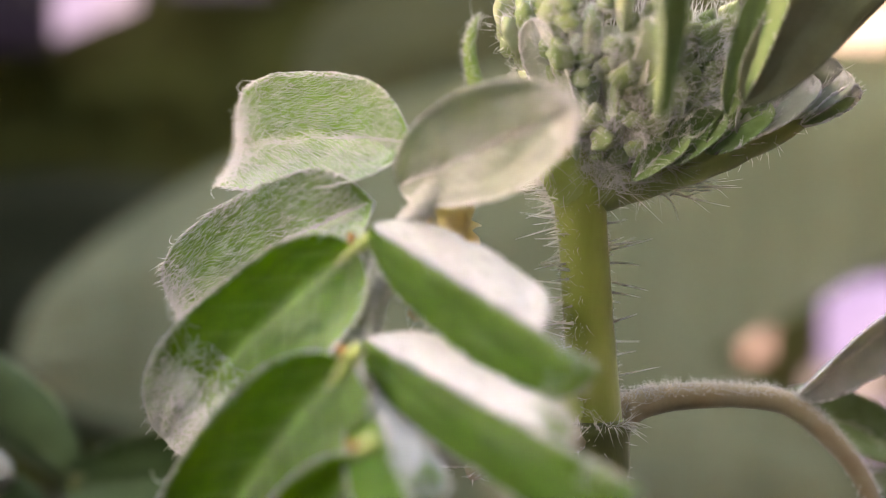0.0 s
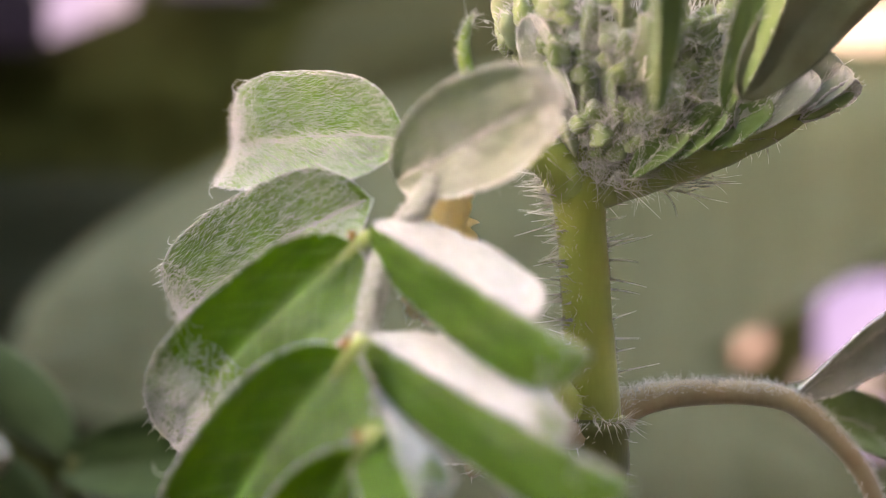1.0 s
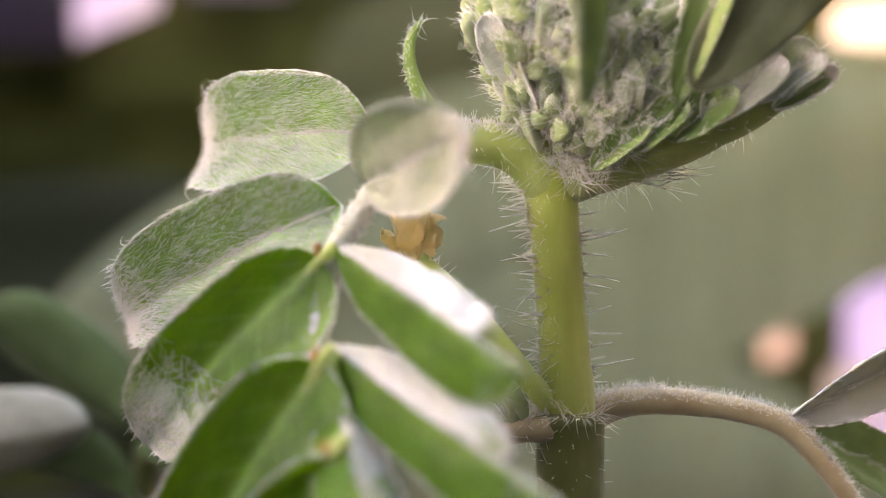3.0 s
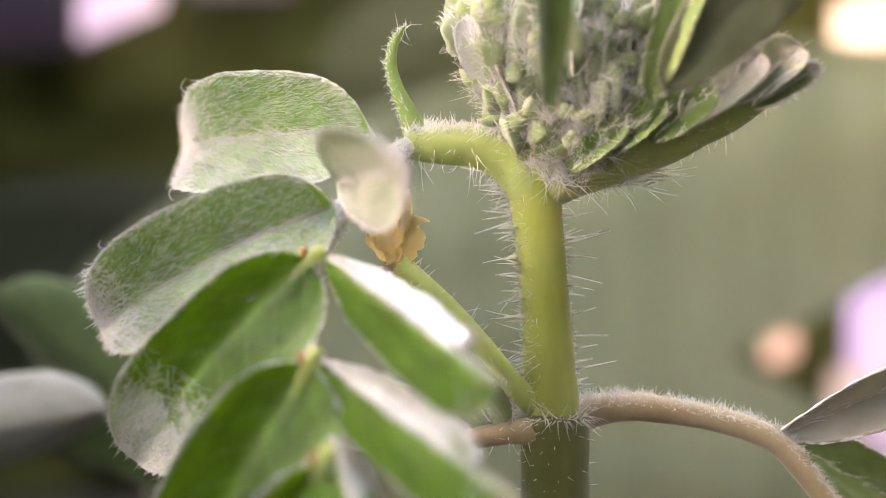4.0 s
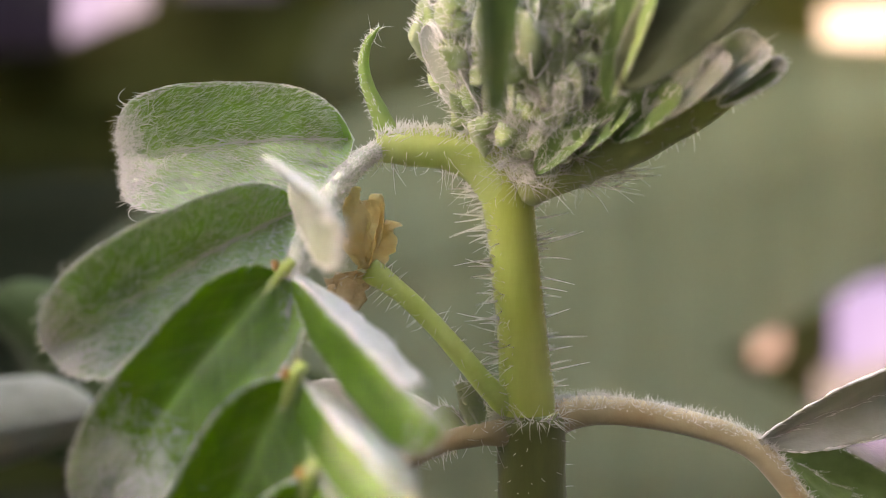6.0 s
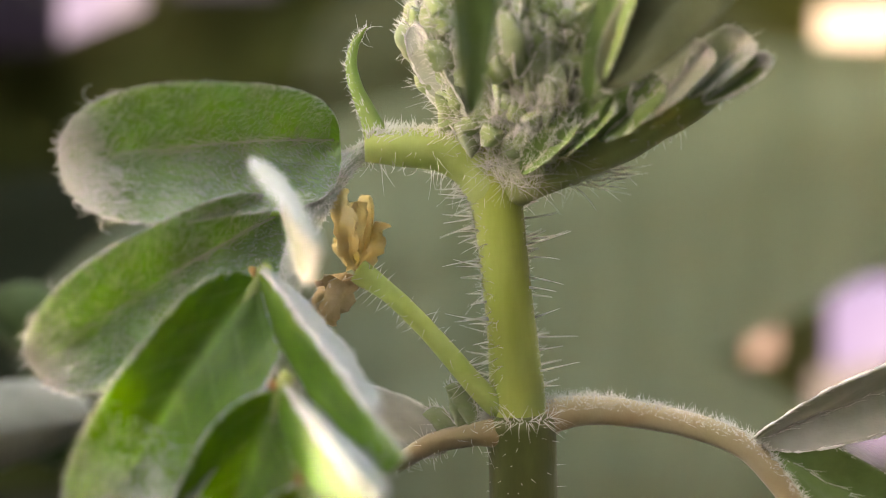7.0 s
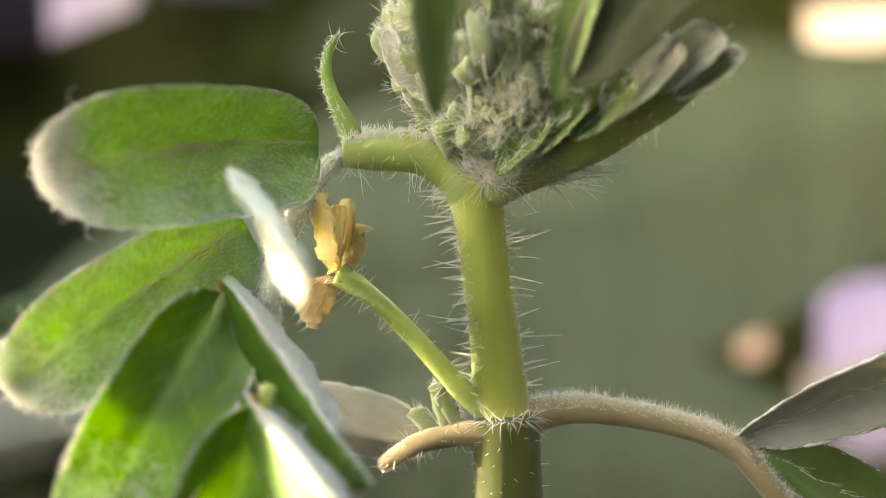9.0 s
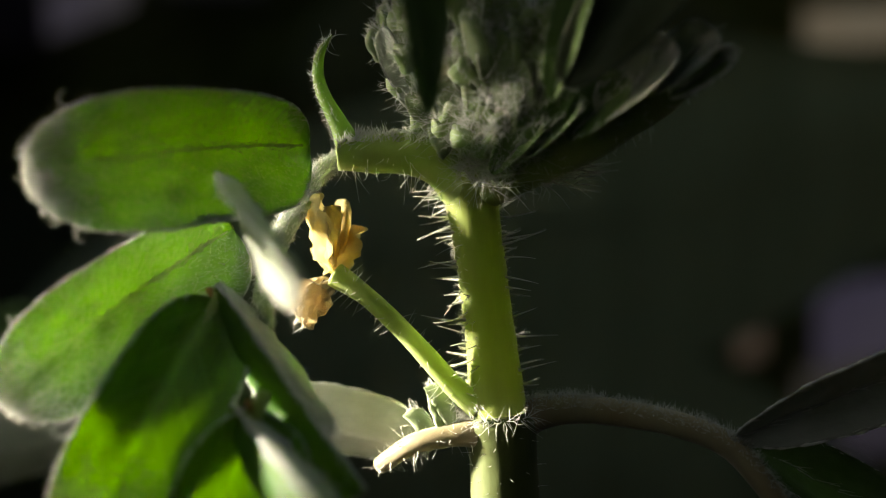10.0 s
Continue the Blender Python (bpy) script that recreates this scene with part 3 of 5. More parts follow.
# flower stalk with the withered yellow flower
bd = Build()
path = smooth_path([(-1.0, -0.3, 0.6), (-2.0, -0.9, 1.7), (-4.2, -1.3, 4.4), (-6.0, -1.3, 6.2), (-7.4, -1.2, 7.2)], 10)
rad = blend([0.62, 0.52, 0.46, 0.46, 0.62], len(path))
bd.tube(path, rad, 0, 12, rough=0.05)
fur(bd, path, rad, 110, (0.3, 0.9), 14, lean=0.4, thick=0.02)
part("flower_stalk", bd, [STALK_LIGHTENED, HAIR], "thin yellow-green flower stalk")
rng = random.Random(4)
for k in range(6):
    bd = Build()
    w = k / 6 * 2 * math.pi
    pl = Matrix.Translation((-7.5 + 0.3 * math.cos(w), -1.2 + 0.35 * math.sin(w), 7.3)) @ Euler((radians(90 + 60 * math.sin(w)), radians(-72 - 12 * math.cos(w)), radians(140 + 35 * math.sin(w * 1.7)))).to_matrix().to_4x4() @ Euler((rng.uniform(-1.1, 1.1), rng.uniform(-0.5, 0.35), rng.uniform(-0.5, 0.5))).to_matrix().to_4x4()
    blade(bd, rng.uniform(2.4, 4.0), rng.uniform(0.9, 1.8), 42, -0.12, 0.6, 0.3, thick=0.12, nu=16, nv=10, seed=40 + k, hairs=0, place=pl, down=0.0, rim=0, crinkle=4.0, skew=0.5)
    part("petal", bd, [PETAL, PETAL, HAIR], "withered orange-yellow petal" if k == 0 else "")
for k in range(5):
    bd = Build()
    w = k / 5 * 2 * math.pi
    pl = Matrix.Translation((-7.7 + 0.3 * math.cos(w), -1.1 + 0.4 * math.sin(w), 6.9)) @ Euler((radians(60 * math.sin(w)), radians(62 + 22 * math.cos(w)), radians(165 + 30 * math.sin(w)))).to_matrix().to_4x4() @ Euler((rng.uniform(-1, 1), rng.uniform(-0.4, 0.4), rng.uniform(-0.6, 0.6))).to_matrix().to_4x4()
    blade(bd, rng.uniform(2.0, 2.8), 1.2, 40, 0.1, 0.6, 0.2, thick=0.15, nu=14, nv=8, seed=50 + k, hairs=24, place=pl, down=0.3, rim=0, crinkle=4.0, skew=0.5)
    part("sepal", bd, [WITHER, WITHER, HAIR], "dry tan sepal" if k == 0 else "")

# woolly shoot tip: green buds in white wool, young leaves round them
def lump(bd, place, length, width, seed, mat=0, wool=20):
    """A plump closed bud from the origin along x, dented, with short wool."""
    rng, verts, faces, fz, n, m = random.Random(seed), [], [], [], 12, 12
    for i in range(n + 1):
        u = i / n
        for k in range(m):
            w = 2 * math.pi * k / m
            r = width / 2 * math.sin(math.pi * min(1, 0.08 + 0.92 * u ** 0.8)) ** 0.9 * (1 + 0.6 * noise.noise(Vector((u * 2.4, math.cos(w) * 1.4 + seed, math.sin(w) * 1.4))))
            r *= 1 - 0.22 * max(0, math.cos(w)) ** 12
            verts.append(place @ Vector((length * u, r * math.cos(w), 0.8 * r * math.sin(w))))
            fz.append(min(1, max(0, 0.08 + 0.35 * noise.noise(Vector((u * 3, w, seed * 1.3))) + 0.25 * step(0.7, 1, u))))
    for i in range(n):
        for k in range(m):
            j = (k + 1) % m
            faces.append((i * m + k, i * m + j, (i + 1) * m + j, (i + 1) * m + k))
    bd.add(verts, faces, mat, fz)
    turn = place.to_3x3()
    for _ in range(wool):
        w, u = rng.uniform(0, 2 * math.pi), rng.uniform(0.15, 1)
        out = Vector((0.7, math.cos(w), math.sin(w)))
        bd.hair(place @ Vector((length * u, 0.42 * width * math.cos(w), 0.34 * width * math.sin(w))), turn @ out, rng.uniform(0.25, 0.6), 0.017, 0.9, 2, rng)


rng = random.Random(17)
for k in range(230):
    bd = Build()
    w, h = rng.uniform(0, 2 * math.pi), rng.uniform(0, 1) ** 0.8
    r = 1.0 + 3.6 * h ** 0.6 * rng.uniform(0.75, 1)
    p = Vector((0.7 + 1.3 * r * math.cos(w) + 0.5 * h, -0.4 + 0.9 * r * math.sin(w), 11.4 + 7.2 * h + 0.8 * rng.uniform(-1, 1)))
    up = Euler((rng.uniform(-0.6, 0.6), radians(-50) + rng.uniform(-0.5, 0.5), w + rng.uniform(-0.7, 0.7))).to_matrix().to_4x4()
    if k % 5:
        lump(bd, Matrix.Translation(p) @ up, rng.uniform(0.9, 1.7), rng.uniform(0.8, 1.3), 100 + k, wool=34)
    else:
        blade(bd, rng.uniform(1.6, 2.8), rng.uniform(0.9, 1.5), 40, -0.3, 0.6, 0.5, thick=0.5, nu=10, nv=8, seed=100 + k, hairs=50, place=Matrix.Translation(p) @ up, down=0.4, tip_down=0.5, rim=0.02)
    part("bud_scale", bd, [YOUNG, YOUNG, HAIR], "woolly green bud scale" if k == 0 else "")
bd = Build()
core = smooth_path([(-0.7, 0.2, 10.8), (-0.2, 0.0, 12.2), (0.6, -0.2, 14.4), (1.0, -0.2, 16.6), (1.2, -0.2, 18.2)], 8)
rad = blend([0.9, 1.2, 2.3, 3.2, 2.6], len(core))
bd.tube(core, rad, 0, 24, 0.5, 0.35)
for i in range(1800):
    w, h = rng.uniform(0, 2 * math.pi), rng.uniform(0, 1)
    r = 1.2 + 4.0 * h ** 0.6 * rng.uniform(0.6, 1)
    p = Vector((0.9 + 1.0 * r * math.cos(w) + 0.6 * h, -0.3 + 0.9 * r * math.sin(w), 10.9 + 7.8 * h))
    o = Vector((math.cos(w), math.sin(w) * 0.8, rng.uniform(-0.7, 0.9)))
    bd.hair(p, o, rng.uniform(0.3, 1.0), 0.019, 1.5, 1, rng)
for i in range(130):
    p = Vector((rng.uniform(0.2, 5.0), rng.uniform(-2.8, 0), rng.uniform(18.0, 19.2)))
    bd.hair(p, (rng.uniform(-0.5, 0.5), rng.uniform(-0.4, 0.2), 1), rng.uniform(1.2, 2.2), 0.036, 0.35, 1, rng)
for i in range(110):
    p = Vector((rng.uniform(-0.4, 4.4), rng.uniform(-1.9, -1.0), 10.8 + rng.uniform(0, 2.0)))
    bd.hair(p, (rng.uniform(0.3, 1), rng.uniform(-0.6, 0), rng.uniform(-0.4, 0.5)), rng.uniform(0.8, 1.9), 0.036, 0.4, 1, rng)
for i in range(110):
    # tufts of wool
    w, h = rng.uniform(math.pi, 2 * math.pi), rng.uniform(0, 1)
    r = 1.3 + 4.0 * h ** 0.6 * rng.uniform(0.85, 1.05)
    p = Vector((0.9 + 0.95 * r * math.cos(w) + 0.6 * h, -0.4 + 0.9 * r * math.sin(w), 11.0 + 7.6 * h))
    o = Vector((math.cos(w) + rng.uniform(-0.8, 0.8), -0.4, rng.uniform(-0.6, 0.9)))
    for q in range(16):
        bd.hair(p + Vector((rng.gauss(0, 0.14), rng.gauss(0, 0.14), rng.gauss(0, 0.14))), o + Vector((rng.gauss(0, 0.3), rng.gauss(0, 0.3), rng.gauss(0, 0.3))), rng.uniform(0.4, 1.2), 0.021, 1.0, 1, rng)
part("bud_wool", bd, [YOUNG, HAIR], "white wool between green buds")


# folded young leaf that reaches out sideways: a stout rachis with overlapping silky leaflets
bd = Build()
path = smooth_path([(-1.2, 0.4, 10.4), (1.4, -1.1, 11.5), (4.8, -2.4, 12.8), (7.9, -3.2, 14.3), (10.0, -3.8, 15.6)], 10)
rad = blend([0.9, 0.95, 0.95, 0.75, 0.3], len(path))
bd.tube(path, rad, 0, 14, 0.25, 0.10)
fur(bd, path, rad, 160, (0.2, 0.7), 16, lean=0.9, thick=0.022, bend=0.4)
part("young_leaf_stalk", bd, [OLIVE, HAIR], "olive-green stalk of a folded young leaf")
for k, (x, z, ln, wd, rx, ry) in enumerate(((1.4, 12.0, 3.4, 1.5, 72, -42), (3.0, 12.7, 3.4, 1.7, 74, -44), (4.8, 13.3, 3.6, 2.1, 80, -42), (6.2, 14.0, 4.4, 2.6, 66, -41), (8.5, 15.0, 3.4, 2.3, 66, -40))):
    bd = Build()
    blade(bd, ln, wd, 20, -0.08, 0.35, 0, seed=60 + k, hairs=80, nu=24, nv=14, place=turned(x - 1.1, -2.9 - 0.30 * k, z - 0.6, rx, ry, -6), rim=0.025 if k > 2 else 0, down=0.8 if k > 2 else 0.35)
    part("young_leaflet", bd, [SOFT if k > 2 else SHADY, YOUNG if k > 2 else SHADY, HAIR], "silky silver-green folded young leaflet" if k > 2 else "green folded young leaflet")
bd = Build()
blade(bd, 3.2, 1.1, 30, -0.05, 0.3, 0, seed=69, hairs=60, nu=18, nv=10, place=turned(8.0, -4.3, 14.1, 100, -33, -6))
part("young_leaflet", bd, [YOUNG, DUSKY, HAIR], "dark green folded young leaflet")

# broad young leaves rising from the tip
for k, (pl, ln, wd, mats, rib, lab) in enumerate((
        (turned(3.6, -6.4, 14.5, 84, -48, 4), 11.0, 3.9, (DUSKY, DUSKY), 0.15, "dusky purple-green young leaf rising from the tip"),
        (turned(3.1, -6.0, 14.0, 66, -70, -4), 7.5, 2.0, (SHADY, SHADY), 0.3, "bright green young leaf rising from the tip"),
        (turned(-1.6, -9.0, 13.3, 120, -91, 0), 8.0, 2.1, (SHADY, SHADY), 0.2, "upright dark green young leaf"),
        (turned(-1.7, -1.6, 13.0, 24, -114, 14), 6.0, 2.1, (SOFT, UNDER), 0.6, "silky young leaf with a white margin"),
        (turned(-2.9, -1.4, 15.2, 30, -84, 0), 6.0, 2.6, (SHADY, YOUNG), 0.5, "upright silky young leaf"),
        (turned(0.2, -4.2, 15.4, 120, -80, 0), 5.0, 1.5, (YOUNG, YOUNG), 0.3, "slim upright young leaf"))):
    bd = Build()
    blade(bd, ln, wd, 28 if k else 6, -0.08, 0.25 if k else 0.0, 0, seed=80 + k, hairs=(0, 60, 40, 260, 200, 40)[k], place=pl, rib=rib, rim=0.05 if k > 2 else 0.015, down=0.8 if k > 2 else 0.3)
    part("young_leaf", bd, [*mats, HAIR], lab)

# ---- the moving leaf: stalk with stipule, rachis and leaflets, each a part that moves by itself ----
bd = Build()
path = smooth_path([(1.0, 0.2, -1.2), (0.2, 0, 0.1), (-0.9, 0, 1.3), (-2.4, 0, 1.75), (-4.2, 0, 1.72), (-5.6, 0, 1.62)], 10)
rad = blend([0.8, 1.05, 1.05, 0.98, 0.9, 0.7], len(path))
bd.tube(path, rad, 0, 16, 0.0, 0.04)
fur(bd, path, rad, 150, (0.3, 1.3), 18, lean=0.4, thick=0.024, bend=0.5, skip=lambda p, o: o.z > 0.3)
fur(bd, path, rad, 3600, (0.15, 0.5), 19, lean=0.8, thick=0.034, bend=0.5, skip=lambda p, o: o.z < 0.45)
leaf_stalk = part("petiole", bd, [STALK_LIGHTENED, HAIR], "yellow-green leaf stalk, lightened in colour as if lit, with white hairs")
bd = Build()
path = smooth_path([(-4.7, 0.1, 1.4), (-5.4, 0.1, 2.9), (-6.1, 0.1, 4.2), (-6.45, 0.15, 5.4), (-6.3, 0.2, 6.5), (-5.8, 0.25, 7.3)], 8)
rad = blend([0.75, 0.48, 0.33, 0.28, 0.20, 0.03], len(path))
bd.tube(path, rad, 0, 10, 0.1, 0.10)
fur(bd, path, rad, 420, (0.12, 0.3), 21, mat=1, lean=1.4, thick=0.018, bend=0.5, skip=lambda p, o: o.x > 0.1)
fur(bd, path[-8:], rad[-8:], 9, (0.4, 0.9), 22, mat=1, lean=1.8, thick=0.02, bend=0.6)
bd.make("stipule", [STIPULE, HAIR], leaf_stalk, "narrow pointed green stipule")

bd = Build()
path = smooth_path([(0.2, 0.1, 0), (-1.0, -0.8, -0.9), (-2.2, -1.6, -2.5), (-3.7, -2.6, -5.4), (-4.1, -3.4, -9.6), (-3.4, -4.4, -14.6), (-2.8, -5.0, -19)], 12)
rad = blend([0.38, 0.42, 0.5, 0.52, 0.48, 0.42, 0.3], len(path))
bd.tube(path, rad, 0, 12, 0.3, 0.06)
fur(bd, path, rad, 3000, (0.12, 0.35), 20, lean=2.6, thick=0.026, bend=0.4)
rachis = part("rachis", bd, [UNDER, HAIR], "downy pale green leaf rachis")

leaflets = []
for k, (ln, wd, fold, droop, seed) in enumerate(((12.5, 6.6, 30, 0.02, 1), (12.4, 6.1, 31, 0.03, 2), (12.9, 5.5, 14, 0.05, 3), (12.9, 6.0, 14, 0.05, 4), (12.0, 4.8, 18, 0.05, 5),
                                                 (8.8, 4.7, 15, 0.02, 6))):
    bd = Build()
    blade(bd, ln, wd, fold, droop, 0.22, 0.0, seed=seed, hairs=760 if k < 3 else 600, nu=96, nv=44, rib=(0.2, 0.2, 0.1, 0.1, 0.1, 0.9)[k], bow=0.03 if k < 5 else 0, rim=0.035,
          crinkle=1.6 if k < 2 else 1.2, curls=3, tip_from=(0.78, 0.86, 0.62, 0.80, 0.84, 0.9)[k], tip_down=0.95, blunt=2.5 if k < 5 else 2.0, base=6.0 if k < 5 else 2.6, wide=0.86 if k < 5 else 0.72,
          recurve=(0.9, 0.8, 0.4, 0.5, 0.7, 0.0)[k], tip_soft=0.14 if k == 2 else 0.06, veins=(0.6, 0.7, 0.95, 0.95, 0.95, 0.3)[k], margin=0.93, mats=(0, 1) if k > 3 else (0, 1, 3), pile=(6000, 5600, 0, 0, 0, 0)[k], cord=0.06 if k < 2 else 0, threads=(330, 280, 330, 150, 80, 90)[k])
    leaflets.append(part("leaflet", bd, [SILK if k in (0, 1) else SOFT if k == 5 else GREEN, UNDER, HAIR, SILVER if k in (0, 1) else MISTY],
                         "silky grey-green leaflet" if k in (0, 1, 5) else "green folded leaflet with silvery downy margin and tip"))
    if k in (2, 3, 4):
        # its short stalk, and the brown joint where that meets the rachis
        bd = Build()
        path = smooth_path([(-0.7, 0.1, -0.3), (-0.2, 0, -0.15), (0.5, 0, -0.1), (1.6, 0, -0.12)], 6)
        rad = blend([0.30, 0.32, 0.30, 0.12], len(path))
        bd.tube(path, rad, 0, 10, 0.0, 0.06)
        fur(bd, path, rad, 60, (0.1, 0.3), 130 + k, lean=0.8, thick=0.016, bend=0.5)
        bd.make("petiolule", [STALK_LIGHTENED, HAIR], leaflets[-1], "short yellow-green leaflet stalk")
        bd = Build()
        lump(bd, Matrix.Translation((-0.35, -0.5, -0.1)) @ Euler((0, -0.6, 0.5)).to_matrix().to_4x4(), 0.6, 0.35, 140 + k, 0, 0)
        bd.make("joint", [JOINT], leaflets[-1], "small orange-brown joint at the leaflet's foot")
# leaflets that close during the clip: two halves, hinged along the midrib
halves = []
for ln, wd, seed, white in ((11.0, 4.9, 7, 1.2), (12.4, 4.9, 8, 0.75), (9.2, 4.2, 9, 0.6)):
    for span, downy in (((0.0, 1.0), white), ((-1.0, 0.0), 0.0)):
        bd = Build()
        blade(bd, ln * (0.76 if downy else 1.0), wd if downy else wd * 1.1, 0, 0.0, -0.12, 0.0, seed=seed, hairs=260 if downy else 70, nu=44, nv=16, rib=0.9, span=span, rim=0.07 if downy else 0.012, crinkle=1.4,
              base_down=downy, tip_from=1.2, margin=0.86 if downy else 0.985, base=4.0, blunt=3.0 if downy else 4.2)
        halves.append(part("leaflet_half", bd, [FOLD, UNDER, HAIR], "silvery downy half of a closing leaflet" if downy else "green half of a closing leaflet"))

# ---- leaflets of a lower shoot, far behind the leaf; shade is put into their colours ----
low_shoot = tagged(new("low_shoot"), "lower shoot with green and silvery leaflets toned as in shade, out of focus", "plant")
bd = Build()
path = smooth_path([(6.4, 4, 66.5), (5.6, 4, 60), (2, 4, 40), (0, 3, 0)], 10)
bd.tube(path, [0.9] * len(path), 0, 8)
bd.make("stem", [STALK_DARK, HAIR], low_shoot)
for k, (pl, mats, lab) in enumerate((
        (turned(4, -1, 67.5, 75, 12, 176), (SHADE_SILVER, SHADE_SILVER), "silvery leaflet, toned as in shade"),
        (turned(6, 2, 62, 60, -24, 178), (SHADE_GREEN, SHADE_GREEN), "green leaflet, darkened as in shade"),
        (turned(6, 4, 66, 80, -38, 174), (SHADE_GREEN, SHADE_GREEN), "green leaflet, darkened as in shade"),
        (turned(8, 1, 53, 70, 28, 160), (SHADE_GREEN, SHADE_GREEN), "green leaflet, darkened as in shade"),
        (turned(6, 2, 56, 60, 30, 20), (SHADE_GREEN, SHADE_GREEN), "green leaflet, darkened as in shade"),
        (turned(5.5, 3.2, 65.4, 72, -5, 4), (SHADE_GREEN, SHADE_GREEN), "green leaflet, darkened as in shade"))):
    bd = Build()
    blade(bd, 14, 6.5, 22, 0.08, 0.2, 0, seed=120 + k, hairs=0, place=pl, down=0.1 if mats[0] == SHADE_GREEN else 0.3, rim=0)
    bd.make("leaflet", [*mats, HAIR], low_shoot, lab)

# ---- unseen curtain, added before the west opening to hold back the sun and let it in bit by bit ----
bd = Build()
n = 90
verts = [(1.1 * math.sin(k * 0.9) + 0.4 * s, 115 * k / n, z) for z in (GROUND - 0.8, 28) for s in (-1, 1) for k in range(n + 1)]
o = n + 1
faces = [q for k in range(n) for q in ((k, 2 * o + k, 2 * o + k + 1, k + 1), (o + k, o + k + 1, 3 * o + k + 1, 3 * o + k), (2 * o + k, 3 * o + k, 3 * o + k + 1, 2 * o + k + 1))]
faces += [(0, o, 3 * o, 2 * o), (n, 2 * o + n, 3 * o + n, o + n)]
bd.add(verts, faces, 0)
curtain = tagged(bd.make("curtain", [CLOTH]), "unseen cloth curtain in folds, added to hold back the sun", "curtain")
bd = Build()
bd.tube([(-117, -10, 29), (-117, 168, 29)], [1.5, 1.5], 0, 12)
tagged(bd.make("sun_curtain_rail", [WALL]), "unseen rail, added above the curtain that holds back the sun", kind="structure")


# ---- what moves ----
def motions():
    walk(plant, [
        (0, pose(0.00671, -0.00016, -0.07829, 0.2, 1.0, 14.40)),
        (0.5, pose(0.00699, -0.00018, -0.07824, 0.2, 0.9, 13.90)),
        (1, pose(0.00716, -0.00020, -0.07814, 0.2, 0.8, 13.50)),
        (1.5, pose(0.00663, -0.00010, -0.07801, 0.1, 0.7, 11.50)),
        (2, pose(0.00609, -0.00005, -0.07785, 0.1, 0.5, 9.50)),
        (2.5, pose(0.00574, -0.00000, -0.07785, 0.1, 0.4, 7.35)),
        (3.25, pose(0.00529, 0.00002, -0.07792, 0.0, 0.3, 4.70)),
        (4, pose(0.00489, 0.00003, -0.07798, 0.0, 0.1, 2.00)),
        (4.5, pose(0.00493, 0.00000, -0.07801, 0.0, -0.0, 0.00)),
        (5, pose(0.00508, -0.00001, -0.07801, 0.0, -0.3, -1.00)),
        (5.5, pose(0.00522, -0.00002, -0.07803, 0.0, -0.5, -2.00)),
        (6, pose(0.00540, -0.00003, -0.07806, 0.0, -0.8, -3.00)),
        (6.75, pose(0.00572, -0.00004, -0.07805, 0.1, -1.2, -4.50)),
        (7.5, pose(0.00603, -0.00005, -0.07804, 0.2, -1.6, -6.00)),
        (8, pose(0.00624, -0.00006, -0.07803, 0.2, -1.9, -6.70)),
        (8.5, pose(0.00650, -0.00007, -0.07801, 0.3, -2.1, -7.30)),
        (9, pose(0.00682, -0.00007, -0.07800, 0.3, -2.4, -8.00)),
        (9.5, pose(0.00690, -0.00007, -0.07800, 0.4, -2.5, -8.30)),
        (10, pose(0.00700, -0.00008, -0.07799, 0.4, -2.6, -8.50)),
    ])
    walk(leaf_stalk, [
        (0, pose(-0.00160, -0.00020, 0.08090, -0.6, 0.7, 27.0)),
        (0.5, pose(-0.00160, -0.00020, 0.08090, -0.5, 0.9, 25.6)),
        (1, pose(-0.00160, -0.00020, 0.08090, -0.5, 0.3, 25.9)),
        (1.5, pose(-0.00160, -0.00020, 0.08090, -0.4, -0.2, 22.7)),
        (2, pose(-0.00160, -0.00020, 0.08090, -0.3, -1.1, 21.5)),
        (2.5, pose(-0.00160, -0.00020, 0.08090, -0.2, 0.1, 16.3)),
        (3.25, pose(-0.00160, -0.00020, 0.08090, -0.1, 1.5, 12.8)),
        (4, pose(-0.00160, -0.00020, 0.08090, -0.0, 3.3, 2.8)),
        (4.5, pose(-0.00160, -0.00020, 0.08090, 0.0, 3.1, 5.0)),
        (5, pose(-0.00160, -0.00020, 0.08090, 0.0, 3.4, 6.2)),
        (5.5, pose(-0.00160, -0.00020, 0.08090, 0.1, 3.9, 7.5)),
        (6, pose(-0.00160, -0.00020, 0.08090, 0.1, 4.4, 8.7)),
        (6.75, pose(-0.00160, -0.00020, 0.08090, 0.1, 4.7, 10.5)),
        (7.5, pose(-0.00160, -0.00020, 0.08090, 0.2, 4.7, 14.6)),
        (8, pose(-0.00160, -0.00020, 0.08090, 0.2, 4.7, 13.1)),
        (8.5, pose(-0.00160, -0.00020, 0.08090, 0.2, 4.2, 13.9)),
        (9, pose(-0.00160, -0.00020, 0.08090, 0.3, 3.5, 14.6)),
        (9.5, pose(-0.00160, -0.00020, 0.08090, 0.3, 2.9, 15.0)),
        (10, pose(-0.00160, -0.00020, 0.08090, 0.3, 2.3, 15.3)),
    ])
